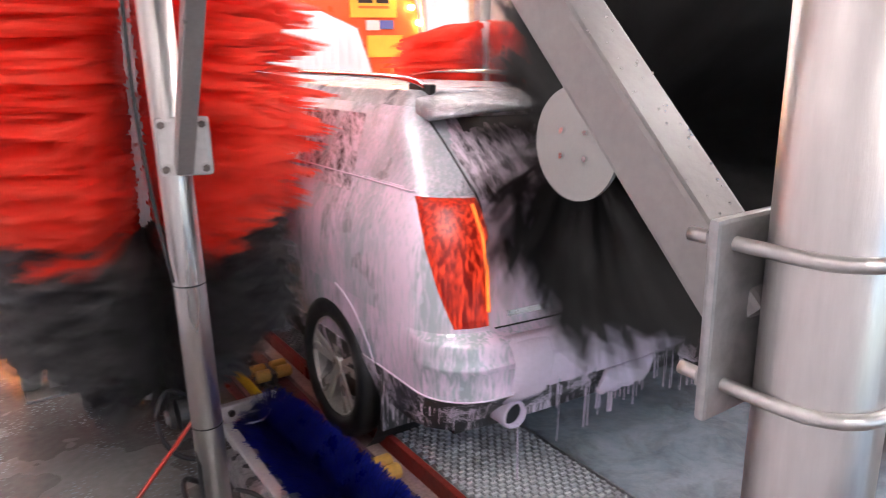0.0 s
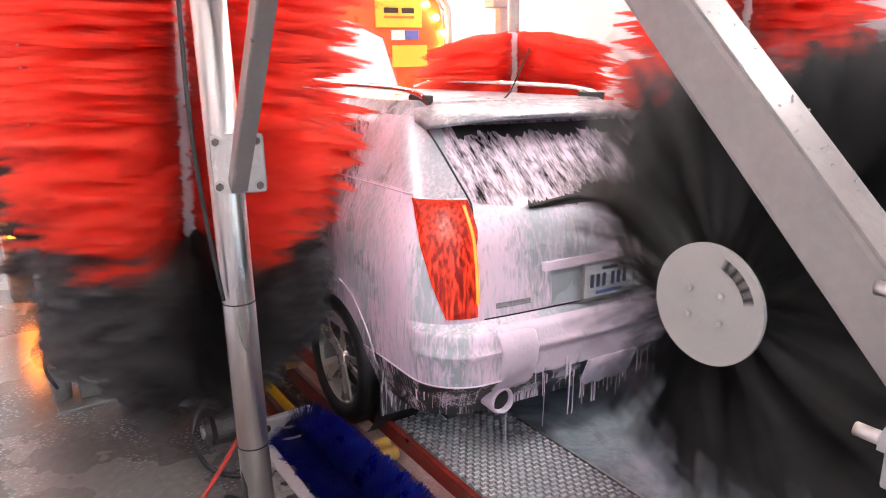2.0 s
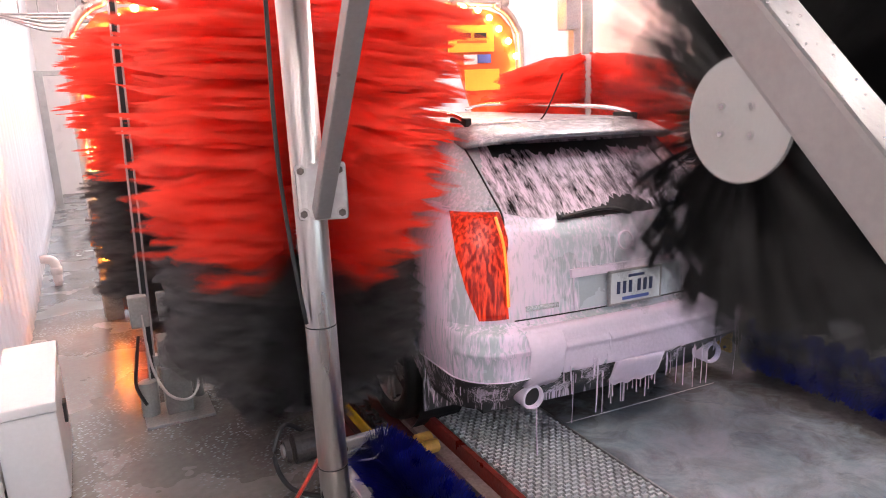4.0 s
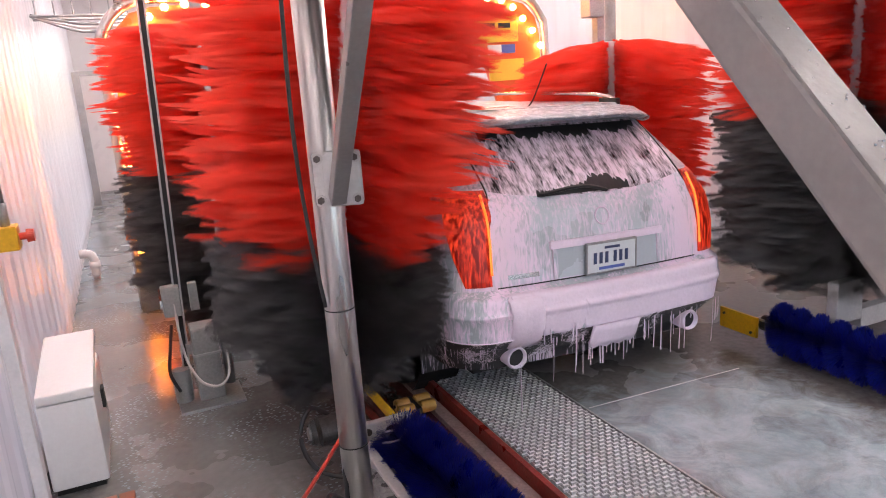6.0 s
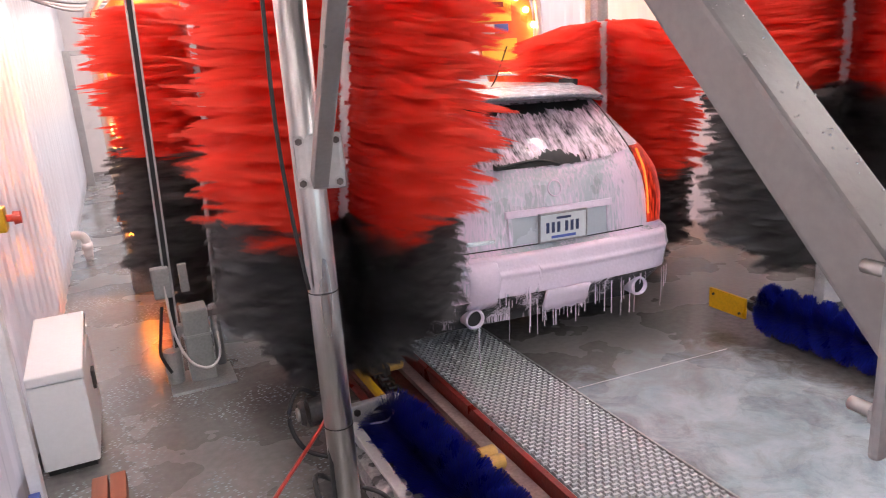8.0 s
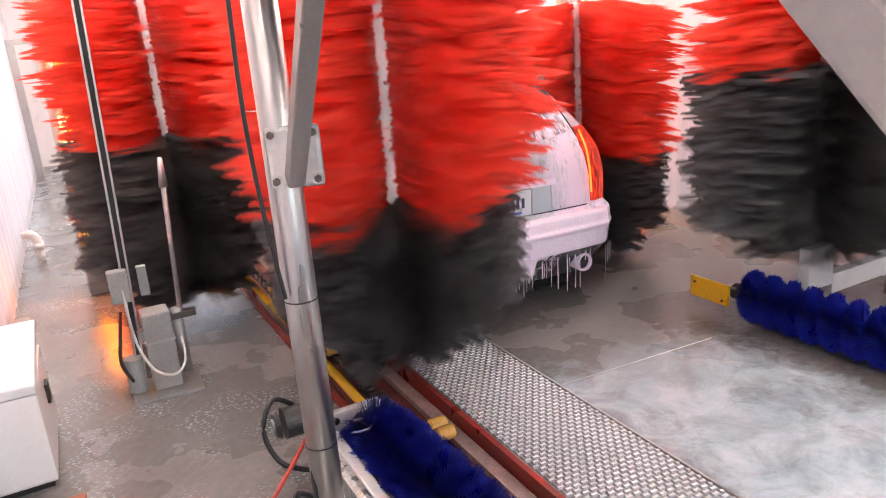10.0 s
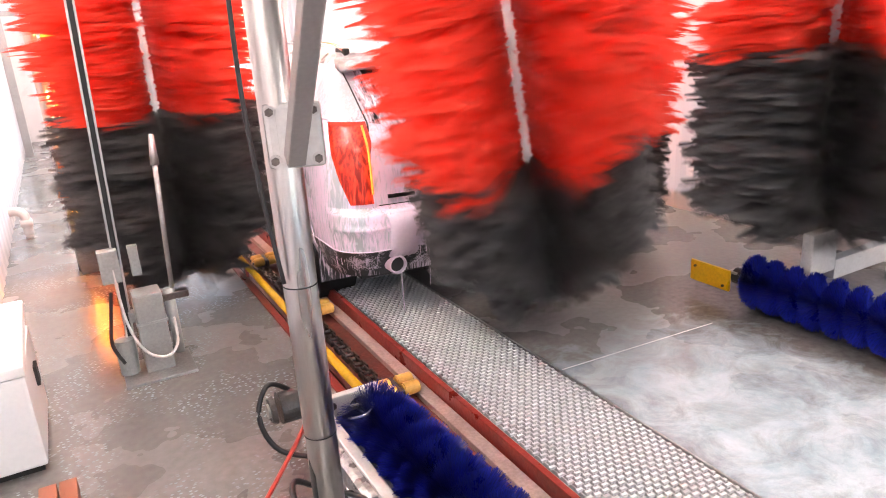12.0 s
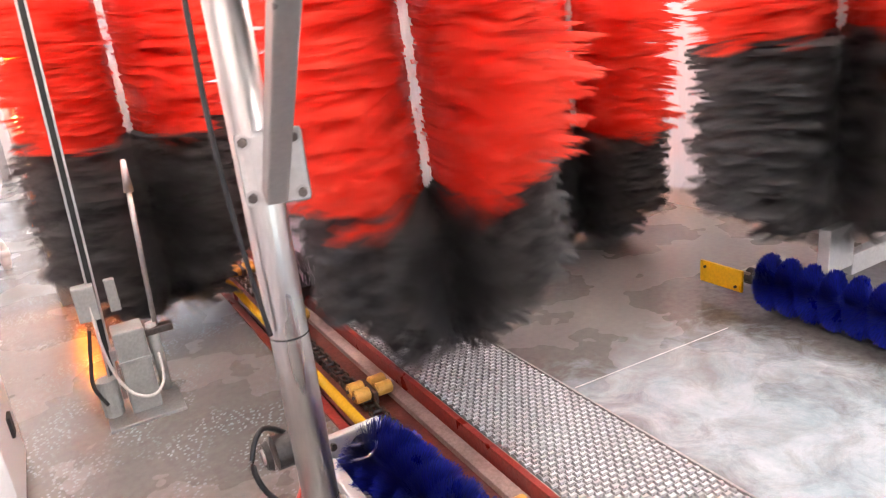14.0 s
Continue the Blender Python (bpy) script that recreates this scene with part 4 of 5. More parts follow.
    part("wiped_glass", bm, CAR_GLASS, c, "clear dark glass swept by the wiper", smooth=True)
    bm = bmesh.new()
    prev = None
    for i in range(81):
        x = -0.54 + 1.08 * i / 80
        zh, zl = 1.505, 1.475 - 0.03 * rng.random() - 0.01 * math.sin(x * 20)
        cur = [bm.verts.new((x, rear_y(z) + 0.06 * (x / 0.75) ** 2 - 0.0095, z)) for z in (zl, zh)]
        if prev:
            bm.faces.new((prev[0], cur[0], cur[1], prev[1]))
        prev = cur
    part("window_band", bm, CAR_GLASS, c, "dark band of clear glass under the spoiler", smooth=True)
    pts = [(0.045 * math.cos(radians(q)), rear_y(1.035 + 0.045 * math.sin(radians(q))) - 0.004, 1.035 + 0.045 * math.sin(radians(q))) for q in range(0, 361, 30)]
    part("emblem", tube(bmesh.new(), pts, 0.005, 6), FOAM, c, "round emblem under foam", smooth=True)
    # the thick tongue that slides down to the exhaust, and foam caught along the seams
    bm = bmesh.new()
    prev = None
    for i in range(25):
        x = -0.625 + 0.19 * i / 24
        t = abs(i - 12) / 12
        cur = [bm.verts.new((x + dx, rear_y(z) + 0.06 * (x / 0.92) ** 2 - 0.012 - bulge * (1 - t ** 4), z)) for z, bulge, dx in
               ((0.375 + 0.02 * t ** 6 + 0.005 * math.sin(i * 1.3), 0.0, 0.0), (0.44, 0.018, 0.0), (0.52, 0.022, -0.004), (0.60, 0.016, -0.010), (0.66, 0.010, -0.016), (0.70, 0.004, -0.020))]
        if prev:
            for k in range(5):
                bm.faces.new((prev[k], cur[k], cur[k + 1], prev[k + 1]))
        prev = cur
    part("foam_tongue", thick(bm, 0.010), FOAM, fo, smooth=True)
    for z, y_far in ((0.457, 0.60), (1.235, 2.4)):
        lv = (z, half_w(z) + 0.005, rear_y(z) - 0.005, L - 0.05, 0.24 if z < 1 else 0.22, 0.35)
        pts = [p for p in ring(*lv)[8:] if p[1] < y_far and p[0] < -0.6 and (z < 1 or p[1] > rear_y(z) + 0.16)]
        part("foam_line", tube(bmesh.new(), pts, 0.0035, 6), FOAM, c, "white foam caught along a seam", smooth=True)
    pts = [(-(half_w(0.29 + 0.446 * math.sin(radians(q))) + 0.004), 1.05 - 0.446 * math.cos(radians(q)), 0.29 + 0.446 * math.sin(radians(q))) for q in range(-4, 81, 7)]
    part("foam_line", tube(bmesh.new(), pts, 0.004, 6), FOAM, c, "white foam caught along the wheel arch", smooth=True)
    for k in range(30):      # thin runs down the side of the rear corner
        q = rng.uniform(0, 1)
        z1 = rng.uniform(0.44, 0.456)
        ln = rng.uniform(0.03, 0.13)
        ang = q * 1.5
        w, rc = half_w(0.40) + 0.012, 0.24
        x0, y0 = -(w - rc + rc * math.sin(ang)), rear_y(0.40) + 0.055 + rc - rc * math.cos(ang)
        part("foam_drip", tube(bmesh.new(), [(x0, y0 - 0.05 * math.cos(ang), z1), (x0, y0 - 0.03 * math.cos(ang), z1 - ln * 0.5), (x0 + 0.01, y0, z1 - ln)], rng.uniform(0.0010, 0.0019), 5), FOAM, fo)
    # tailgate seams
    for s in (-1, 1):
        part("seam", tube(bmesh.new(), [seam_point(s, 1.16, 0.655), seam_point(s, 1.21, 0.645), seam_point(s, 1.30, 0.645), seam_point(s, 1.42, 0.640), seam_point(s, 1.52, 0.635)], 0.005, 6), BLACK_RUBBER, c)
    part("seam", thick(rear_patch(bmesh.new(), -0.66, 0.66, 0.722, 0.728, 0.004, 30, 1), 0.004), BLACK_RUBBER, c)
    part("badge", thick(rear_patch(bmesh.new(), -0.60, -0.42, 0.762, 0.786, 0.004, 8, 1), 0.004), CHROME, c, "chrome model badge")
    for s in (-1, 1):
        for y in ARCHES:
            zc = 0.29 if s < 0 else 0.40
            bm = cyl(bmesh.new(), (s * 0.63, y, zc), (s * 0.90, y, zc), 0.434, seg=40, caps=False)
            cyl(bm, (s * 0.64, y, zc), (s * 0.66, y, zc), 0.43, seg=40)
            part("arch_liner", bm, DARK, c, "black wheel arch liner")
    wheels = [wheel(c, s * 0.90, y, s) for s in (-1, 1) for y in ARCHES]
    return c, wheels


# ---------- frames, posts, fittings ----------
def near_frame():
    p = empty("frame_post", pose(-0.885, 0.04, 0), "round stainless steel post carrying a clamped diagonal brace", "post", "frame posts")
    part("tube", made_cyl((0, 0, 0), (0, 0, 2.52), 0.0500, seg=48), STEEL, p, smooth=True)
    part("foot_plate", made_box((-0.12, -0.12, 0), (0.12, 0.12, 0.012), 0.003), STEEL_DULL, p)
    # clamp plate with turned edges and two U-bolts
    cl = part("clamp_plate", made_box((-0.078, 0.052, 1.460), (0.052, 0.062, 1.634), 0.004), STEEL_DULL, p, "worn grey clamp plate")
    for z in (1.489, 1.612):
        pts = [(-0.054, 0.095, z), (-0.054, 0.03, z)] + [(-0.054 * math.cos(q), -0.054 * math.sin(q), z) for q in [radians(d) for d in range(0, 181, 30)]] + [(0.054, 0.03, z), (0.054, 0.095, z)]
        ub = part("u_bolt", tube(bmesh.new(), pts, 0.0062, 12), STEEL, cl, smooth=True)
        for x in (-0.054, 0.054):
            part("nut", made_cyl((x, 0.061, z), (x, 0.073, z), 0.0115, seg=6), STEEL_DULL, ub)
    br = empty("diagonal_brace", pose(0, 0, 0), "grey square tube brace with water drops, rising from the clamp", "brace", "braces")
    part("tube", beam(bmesh.new(), (-0.885, 0.100, 1.534), (-0.885, 1.0, 2.482), 0.060, 0.006), ALUMINIUM, br)
    part("end_plate", made_box((-0.93, 0.97, 2.478), (-0.84, 1.09, 2.488), 0.003), STEEL_DULL, br)
    rng = random.Random(5)
    bm = bmesh.new()
    d = Vector((0, 0.9, 0.948)).normalized()
    nrm = Vector((0, -d.z, d.y))
    for _ in range(70):
        q = Vector((-0.885, 0.100, 1.534)) + d * rng.uniform(0.05, 0.5) + nrm * 0.0305 + Vector((rng.uniform(-0.026, 0.026), 0, 0))
        r = bmesh.ops.create_icosphere(bm, subdivisions=1, radius=rng.uniform(0.0006, 0.0018))
        for v in r["verts"]:
            v.co += q
    tagged(part("water_drops", bm, CHROME, br), kind="stuff")


def left_frame():
    p = empty("frame_post", pose(-0.976, 1.815, 0), "round stainless steel post with two collars and a bolted bracket", "post", "frame posts")
    part("tube", made_cyl((0, 0, 0), (0, 0, 2.52), 0.046, seg=48), STEEL, p, smooth=True)
    for z in (0.672, 1.13):
        part("collar_joint", made_cyl((0, 0, z - 0.002), (0, 0, z + 0.002), 0.0468, seg=40), BLACK_RUBBER, p)
    part("foot_plate", made_box((-0.12, -0.12, 0), (0.12, 0.12, 0.012), 0.003), STEEL_DULL, p)
    bm = bmesh.new()         # hand hole low in the tube
    prev = None
    for k in range(9):
        a = radians(168 + 46 * k / 8)
        top = 0.60 - 0.05 * abs(k - 4) / 4
        cur = [bm.verts.new((0.0464 * math.cos(a), 0.0464 * math.sin(a), z)) for z in (0.36, top)]
        if prev:
            bm.faces.new((prev[0], cur[0], cur[1], prev[1]))
        prev = cur
    part("hand_hole", thick(bm, 0.003), BLACK_RUBBER, p, "dark hand hole in the tube")
    m = pose(0.022, -0.052, 1.531, 0, 0, -22)
    b = part("bracket_plate", made_box((-0.070, -0.006, -0.080), (0.070, 0.006, 0.080), 0.012), PLATE_GREY, p, "pale bolted bracket plate", m=m)
    for sx in (-1, 1):
        for sz in (-1, 1):
            bt = part("bolt", made_cyl((sx * 0.053, -0.02, sz * 0.060), (sx * 0.053, -0.006, sz * 0.060), 0.0105, seg=6), CHAIN, b)
            part("washer", made_cyl((sx * 0.053, -0.0085, sz * 0.060), (sx * 0.053, -0.006, sz * 0.060), 0.016, seg=18), STEEL, bt)
    part("cable", tube(bmesh.new(), [(-0.05, -0.03, 1.15), (-0.075, -0.03, 1.4), (-0.085, -0.02, 1.7), (-0.07, -0.02, 2.2), (-0.06, -0.02, 2.48)], 0.006, 8), BLACK_CABLE, p, "black cable strapped to the post", smooth=True)
    br = empty("diagonal_brace", pose(0, 0, 0), "grey square tube brace rising from the bolted bracket", "brace", "braces")
    part("tube", beam(bmesh.new(), (-0.970, 1.735, 1.475), (-1.045, 0.77, 2.482), 0.045, 0.005), ALUMINIUM, br)
    part("end_plate", made_box((-1.09, 0.70, 2.478), (-0.99, 0.82, 2.488), 0.003), STEEL_DULL, br)
    # header that the posts carry
    h = empty("header_beam", pose(0, 0, 0), "grey square header beam along the tunnel", "beam")
    part("tube", made_box((-1.08, -0.6, 2.49), (-0.82, 2.3, 2.60), 0.01), ALUMINIUM, h)
    # hoses
    ho = empty("air_hose", pose(0, 0, 0), "red air hose running down beside the post", "hose")
    part("hose", tube(bmesh.new(), [(-0.93, 2.10, 0.60), (-0.97, 1.96, 0.645), (-1.01, 1.885, 0.650), (-1.08, 1.78, 0.65), (-1.15, 1.68, 0.65), (-1.24, 1.55, 0.65), (-1.36, 1.38, 0.63), (-1.47, 1.2, 0.40), (-1.5, 1.1, 0.02)], 0.0066, 8), RED_HOSE, ho, smooth=True)
    ho = empty("black_hose", pose(0, 0, 0), "black rubber hose looped behind the post", "hose")
    part("hose", tube(bmesh.new(), [(-0.80, 2.72, 0.30), (-0.93, 2.66, 0.42), (-1.0, 2.6, 0.32), (-0.95, 2.55, 0.18), (-0.80, 2.5, 0.12)], 0.011, 8), BLACK_CABLE, ho, smooth=True)
    part("hose", tube(bmesh.new(), [(-0.85, 2.3, 0.1), (-1.0, 2.15, 0.3), (-1.02, 2.0, 0.25), (-0.92, 1.9, 0.05), (-0.8, 1.7, 0.02)], 0.011, 8), BLACK_CABLE, ho, smooth=True)


def left_wheel_unit():
    wheel_brush("wheel_brush", pose(-0.478, 1.18, 0.178, 0, 0, 3), "blue bristle wheel brush beside the conveyor", 7, 1.38, 0.174)
    u = empty("brush_carrier", pose(0, 0, 0), "grey cast metal carrier arm of the wheel brush", "carrier")
    eb = part("end_bracket", made_box((-0.74, 2.66, 0.17), (-0.46, 2.70, 0.27), 0.01), PLATE_GREY, u, "pale aluminium end bracket")
    part("bolt", made_cyl((-0.68, 2.645, 0.235), (-0.68, 2.662, 0.235), 0.016, seg=6), CHAIN, eb)
    part("slot", made_box((-0.62, 2.655, 0.19), (-0.53, 2.661, 0.205), 0.001), BLACK_RUBBER, eb)
    part("bearing", made_cyl((-0.56, 2.60, 0.19), (-0.56, 2.74, 0.19), 0.05, seg=20), BLACK_RUBBER, u)
    bm = made_cyl((-0.90, 2.68, 0.29), (-0.80, 2.68, 0.29), 0.068, seg=28)
    cyl(bm, (-0.79, 2.68, 0.29), (-0.74, 2.68, 0.29), 0.045, 0.03, 20)
    cyl(bm, (-0.94, 2.68, 0.29), (-0.92, 2.68, 0.29), 0.05, 0.06, 28)
    part("motor", bm, MOTOR, u, "round dark hydraulic motor")
    part("hub", made_cyl((-0.95, 2.68, 0.29), (-0.93, 2.68, 0.29), 0.03, seg=12), STEEL_DULL, u)
    part("arm", beam(bmesh.new(), (-0.72, 2.60, 0.20), (-0.70, 1.4, 0.16), 0.05, 0.008), PLATE_GREY, u)
    part("arm", beam(bmesh.new(), (-0.78, 2.55, 0.12), (-0.76, 1.4, 0.10), 0.04, 0.006), CASTING, u)
    l = part("link_plate", made_box((-0.80, 1.86, 0.17), (-0.64, 2.02, 0.20), 0.02), STEEL_DULL, u)
    for x, y in ((-0.77, 1.90), (-0.68, 1.92), (-0.70, 1.98)):
        part("bolt", made_cyl((x, y, 0.20), (x, y, 0.215), 0.014, seg=6), STEEL, l)
    part("casting", made_box((-0.79, 2.05, 0.10), (-0.66, 2.42, 0.20), 0.03), CASTING, u, "greasy grey casting")
    part("casting", made_box((-0.83, 1.62, 0.08), (-0.65, 1.86, 0.19), 0.035), CASTING, u, "greasy grey casting")
    part("wire", tube(bmesh.new(), [(-0.62, 2.60, 0.245), (-0.55, 2.52, 0.275), (-0.60, 2.47, 0.26), (-0.66, 2.52, 0.24)], 0.006, 6), STEEL, u, smooth=True)
    part("hose_end", tube(bmesh.new(), [(-0.76, 2.2, 0.12), (-0.84, 2.1, 0.22), (-0.80, 2.0, 0.24), (-0.75, 1.95, 0.18)], 0.009, 8), BLACK_CABLE, u, smooth=True)
    part("foot", made_box((-0.80, 2.5, 0.0), (-0.70, 2.6, 0.10), 0.006), GREY_PAINT, u)
    part("foot", made_box((-0.80, 1.45, 0.0), (-0.68, 1.55, 0.09), 0.006), GREY_PAINT, u)


def right_wheel_unit():
    wheel_brush("wheel_brush", pose(1.99, 1.05, 0.165, 0, 0, 0), "blue bristle wheel brush at the far side of the lane", 8, 1.66, 0.155)
    u = empty("brush_carrier", pose(0, 0, 0), "grey metal carrier of the wheel brush with a yellow end plate", "carrier")
    ep = part("end_plate", made_box((1.925, 2.80, 0.07), (1.945, 3.10, 0.205), 0.006), YELLOW, u, "yellow end plate")
    for y, z in ((2.84, 0.10), (3.06, 0.17)):
        part("bolt", made_cyl((1.915, y, z), (1.926, y, z), 0.009, seg=6), BLACK_RUBBER, ep)
    part("arm", made_box((1.945, 2.76, 0.14), (2.20, 2.83, 0.20), 0.006), STEEL_DULL, u)
    part("bearing", made_cyl((1.99, 2.71, 0.165), (1.99, 2.80, 0.165), 0.05, seg=20), BLACK_RUBBER, u)
    part("bracket_plate", made_box((2.08, 2.38, 0.25), (2.30, 2.45, 0.50), 0.008), PLATE_GREY, u)
    part("beam", made_box((2.30, 2.38, 0.19), (3.10, 2.45, 0.31), 0.006), PLATE_GREY, u)
    part("arm", made_box((2.16, 1.0, 0.08), (2.24, 2.80, 0.14), 0.006), STEEL_DULL, u)
    part("foot", made_box((2.16, 2.66, 0), (2.26, 2.76, 0.08), 0.006), STEEL_DULL, u)
    part("foot", made_box((2.16, 1.2, 0), (2.26, 1.3, 0.08), 0.006), STEEL_DULL, u)
    part("post", made_box((2.98, 2.36, 0), (3.10, 2.47, 0.19), 0.006), STEEL_DULL, u)


def pump_stand():
    """The hydraulic unit on a floor plate, with its conduit mast and rod."""
    s = empty("hydraulic_stand", pose(-1.26, 4.0, 0), "grey hydraulic unit with looped hoses on a floor plate", "machine")
    part("floor_plate", made_box((-0.17, -0.16, 0), (0.20, 0.16, 0.018), 0.003), STEEL_DULL, s)
    part("housing", made_box((-0.05, -0.06, 0.018), (0.10, 0.10, 0.47), 0.012), GREY_PAINT, s)
    part("housing_band", made_box((-0.056, -0.066, 0.30), (0.106, 0.106, 0.315), 0.002), STEEL_DULL, s)
    part("cylinder", made_cyl((0.14, 0.0, 0.08), (0.14, 0.0, 0.46), 0.028, seg=18), GREY_PAINT, s, smooth=True)
    part("yoke", made_box((0.08, -0.03, 0.40), (0.24, 0.03, 0.44), 0.006), CHAIN, s)
    part("rod", made_cyl((0.16, 0, 0.44), (0.20, 0.02, 1.22), 0.013, seg=12), STEEL_DULL, s, smooth=True)
    part("rod_end", made_cyl((0.198, 0.02, 1.14), (0.205, 0.02, 1.30), 0.024, 0.012, seg=14), STEEL, s, smooth=True)
    part("lower_tank", made_cyl((-0.13, 0.02, 0.02), (-0.13, 0.02, 0.22), 0.05, seg=18), GREY_PAINT, s)
    part("hose", tube(bmesh.new(), [(-0.11, 0, 0.7), (-0.10, -0.02, 0.35), (-0.04, -0.09, 0.17), (0.06, -0.12, 0.12), (0.13, -0.08, 0.17), (0.14, -0.02, 0.3)], 0.008, 8), WHITE_CABLE, s, "pale looped hose", smooth=True)
    part("hose", tube(bmesh.new(), [(-0.14, 0.02, 0.5), (-0.17, 0.0, 0.35), (-0.19, -0.02, 0.22), (-0.15, -0.03, 0.1)], 0.010, 8), BLACK_CABLE, s, smooth=True)
    mst = empty("conduit_mast", pose(-1.33, 4.05, 0), "thin steel conduit mast with a grey junction box", "conduit")
    for dx in (-0.018, 0.018):
        part("channel_flange", beam(bmesh.new(), (-0.03 + dx, -0.012, 0.05), (0.09 + dx, -0.012, 3.8), 0.011, 0.002, (0, 1, 0)), STEEL, mst)
    part("channel_web", beam(bmesh.new(), (-0.03, 0.012, 0.05), (0.09, 0.012, 3.8), 0.026, 0.002, (0, 1, 0)), BLACK_RUBBER, mst, "dark slot of the strut channel")
    part("strap", made_box((-0.012, -0.03, 0.3), (0.03, 0.03, 0.36), 0.003), STEEL_DULL, mst)
    jb = part("junction_box", made_box((-0.10, -0.06, 0.55), (0.0, 0.02, 0.73), 0.008), GREY_PAINT, mst, "pale grey junction box")
    part("junction_lid", made_box((0.05, -0.03, 0.56), (0.10, 0.01, 0.73), 0.006), GREY_PAINT, jb)


def bin_box():
    b = empty("control_cabinet", pose(0, 0, 0), "white plastic equipment box with a raised lid standing against the wall", "box")
    part("body", made_box((-2.045, 3.26, 0.03), (-1.80, 3.92, 0.46), 0.012), WHITE_BOX, b)
    m = Matrix.Translation((-2.04, 3.25, 0.465)) @ pose(0, 0, 0, 6, 0, 0)
    part("lid", made_box((0, 0, 0), (0.245, 0.70, 0.05), 0.01, m), WHITE_BOX, b)
    part("latch", made_box((-1.80, 3.62, 0.25), (-1.785, 3.70, 0.35), 0.004), BLACK_RUBBER, b)
    part("base", made_box((-2.03, 3.28, 0), (-1.82, 3.9, 0.03)), BLACK_RUBBER, b)
    for i in range(2):
        t = empty("timber_block", pose(-1.80 + i * 0.075, 2.90, 0), "short reddish timber block lying on the wet floor", "timber", "timber blocks")
        part("block", made_box((-0.033, -0.12, 0), (0.033, 0.12, 0.07), 0.004), WOOD, t)
    e = empty("emergency_stop", pose(-2.06, 3.45, 1.22), "yellow emergency stop box with a red mushroom button", "switch")
    part("housing", made_box((-0.01, -0.055, -0.055), (0.075, 0.055, 0.055), 0.008), YELLOW, e)
    bt = part("button", made_cyl((0.075, 0, 0), (0.12, 0, 0), 0.017, seg=16), RED_BUTTON, e)
    part("button_head", made_cyl((0.105, 0, 0), (0.135, 0, 0), 0.032, 0.028, seg=20), RED_BUTTON, bt)
    part("conduit", made_cyl((0.03, 0, 0.055), (0.03, 0, 2.6), 0.014, seg=12), GREY_PAINT, e, smooth=True)
    part("conduit_fitting", made_cyl((0.03, 0, 0.055), (0.03, 0, 0.16), 0.020, seg=12), GREY_PAINT, e, smooth=True)
    f = empty("window_frame", pose(0, 0, 0), "white plastic door jamb on the side wall", "door frame")
    part("jamb", made_box((-2.07, 2.98, 0), (-2.02, 3.06, 3.2), 0.006), WHITE_TRIM, f)
    part("jamb_foot", made_box((-2.075, 2.9, 0), (-2.03, 2.975, 0.10), 0.004), SIGN_BLUE, f)
    w = empty("drain_pipe", pose(-1.98, 7.74, 0), "white plastic pipe with a bend beside the wall", "pipe")
    top = 0.28
    part("elbow", tube(bmesh.new(), [(-0.08, 0, top), (-0.03, 0, top), (0.02, 0, top - 0.02), (0.045, 0, top - 0.08), (0.045, 0, top - 0.24)], 0.045, 16), PVC, w, smooth=True)
    part("collar", made_cyl((0.045, 0, top - 0.16), (0.045, 0, top - 0.09), 0.054, seg=22), PVC, w, smooth=True)
    part("stub", made_cyl((0.045, 0, 0.0), (0.045, 0, top - 0.24), 0.036, seg=18), PVC, w, smooth=True)
    t = empty("cable_tray", pose(-1.75, 7.2, 2.55), "wire cable tray with bundled pipes high on the wall", "cable tray")
    for k, (y, z) in enumerate(((0, 0), (0.0, 0.22), (0.3, 0.0), (0.3, 0.22))):
        part("wire", made_cyl((-0.3, y, z), (0.55, y, z), 0.012, seg=8), STEEL_DULL, t)
    for i in range(6):
        part("rung", made_cyl((-0.25 + i * 0.15, 0, 0), (-0.25 + i * 0.15, 0.0, 0.22), 0.008, seg=6), STEEL_DULL, t)
    for k in range(3):
        part("pipe", tube(bmesh.new(), [(-0.3, 0.1 + k * 0.06, 0.02), (0.1, 0.1 + k * 0.06, -0.06 - 0.03 * k), (0.5, 0.1 + k * 0.06, -0.05 - 0.02 * k)], 0.014, 8), PVC if k % 2 else STEEL_DULL, t, smooth=True)


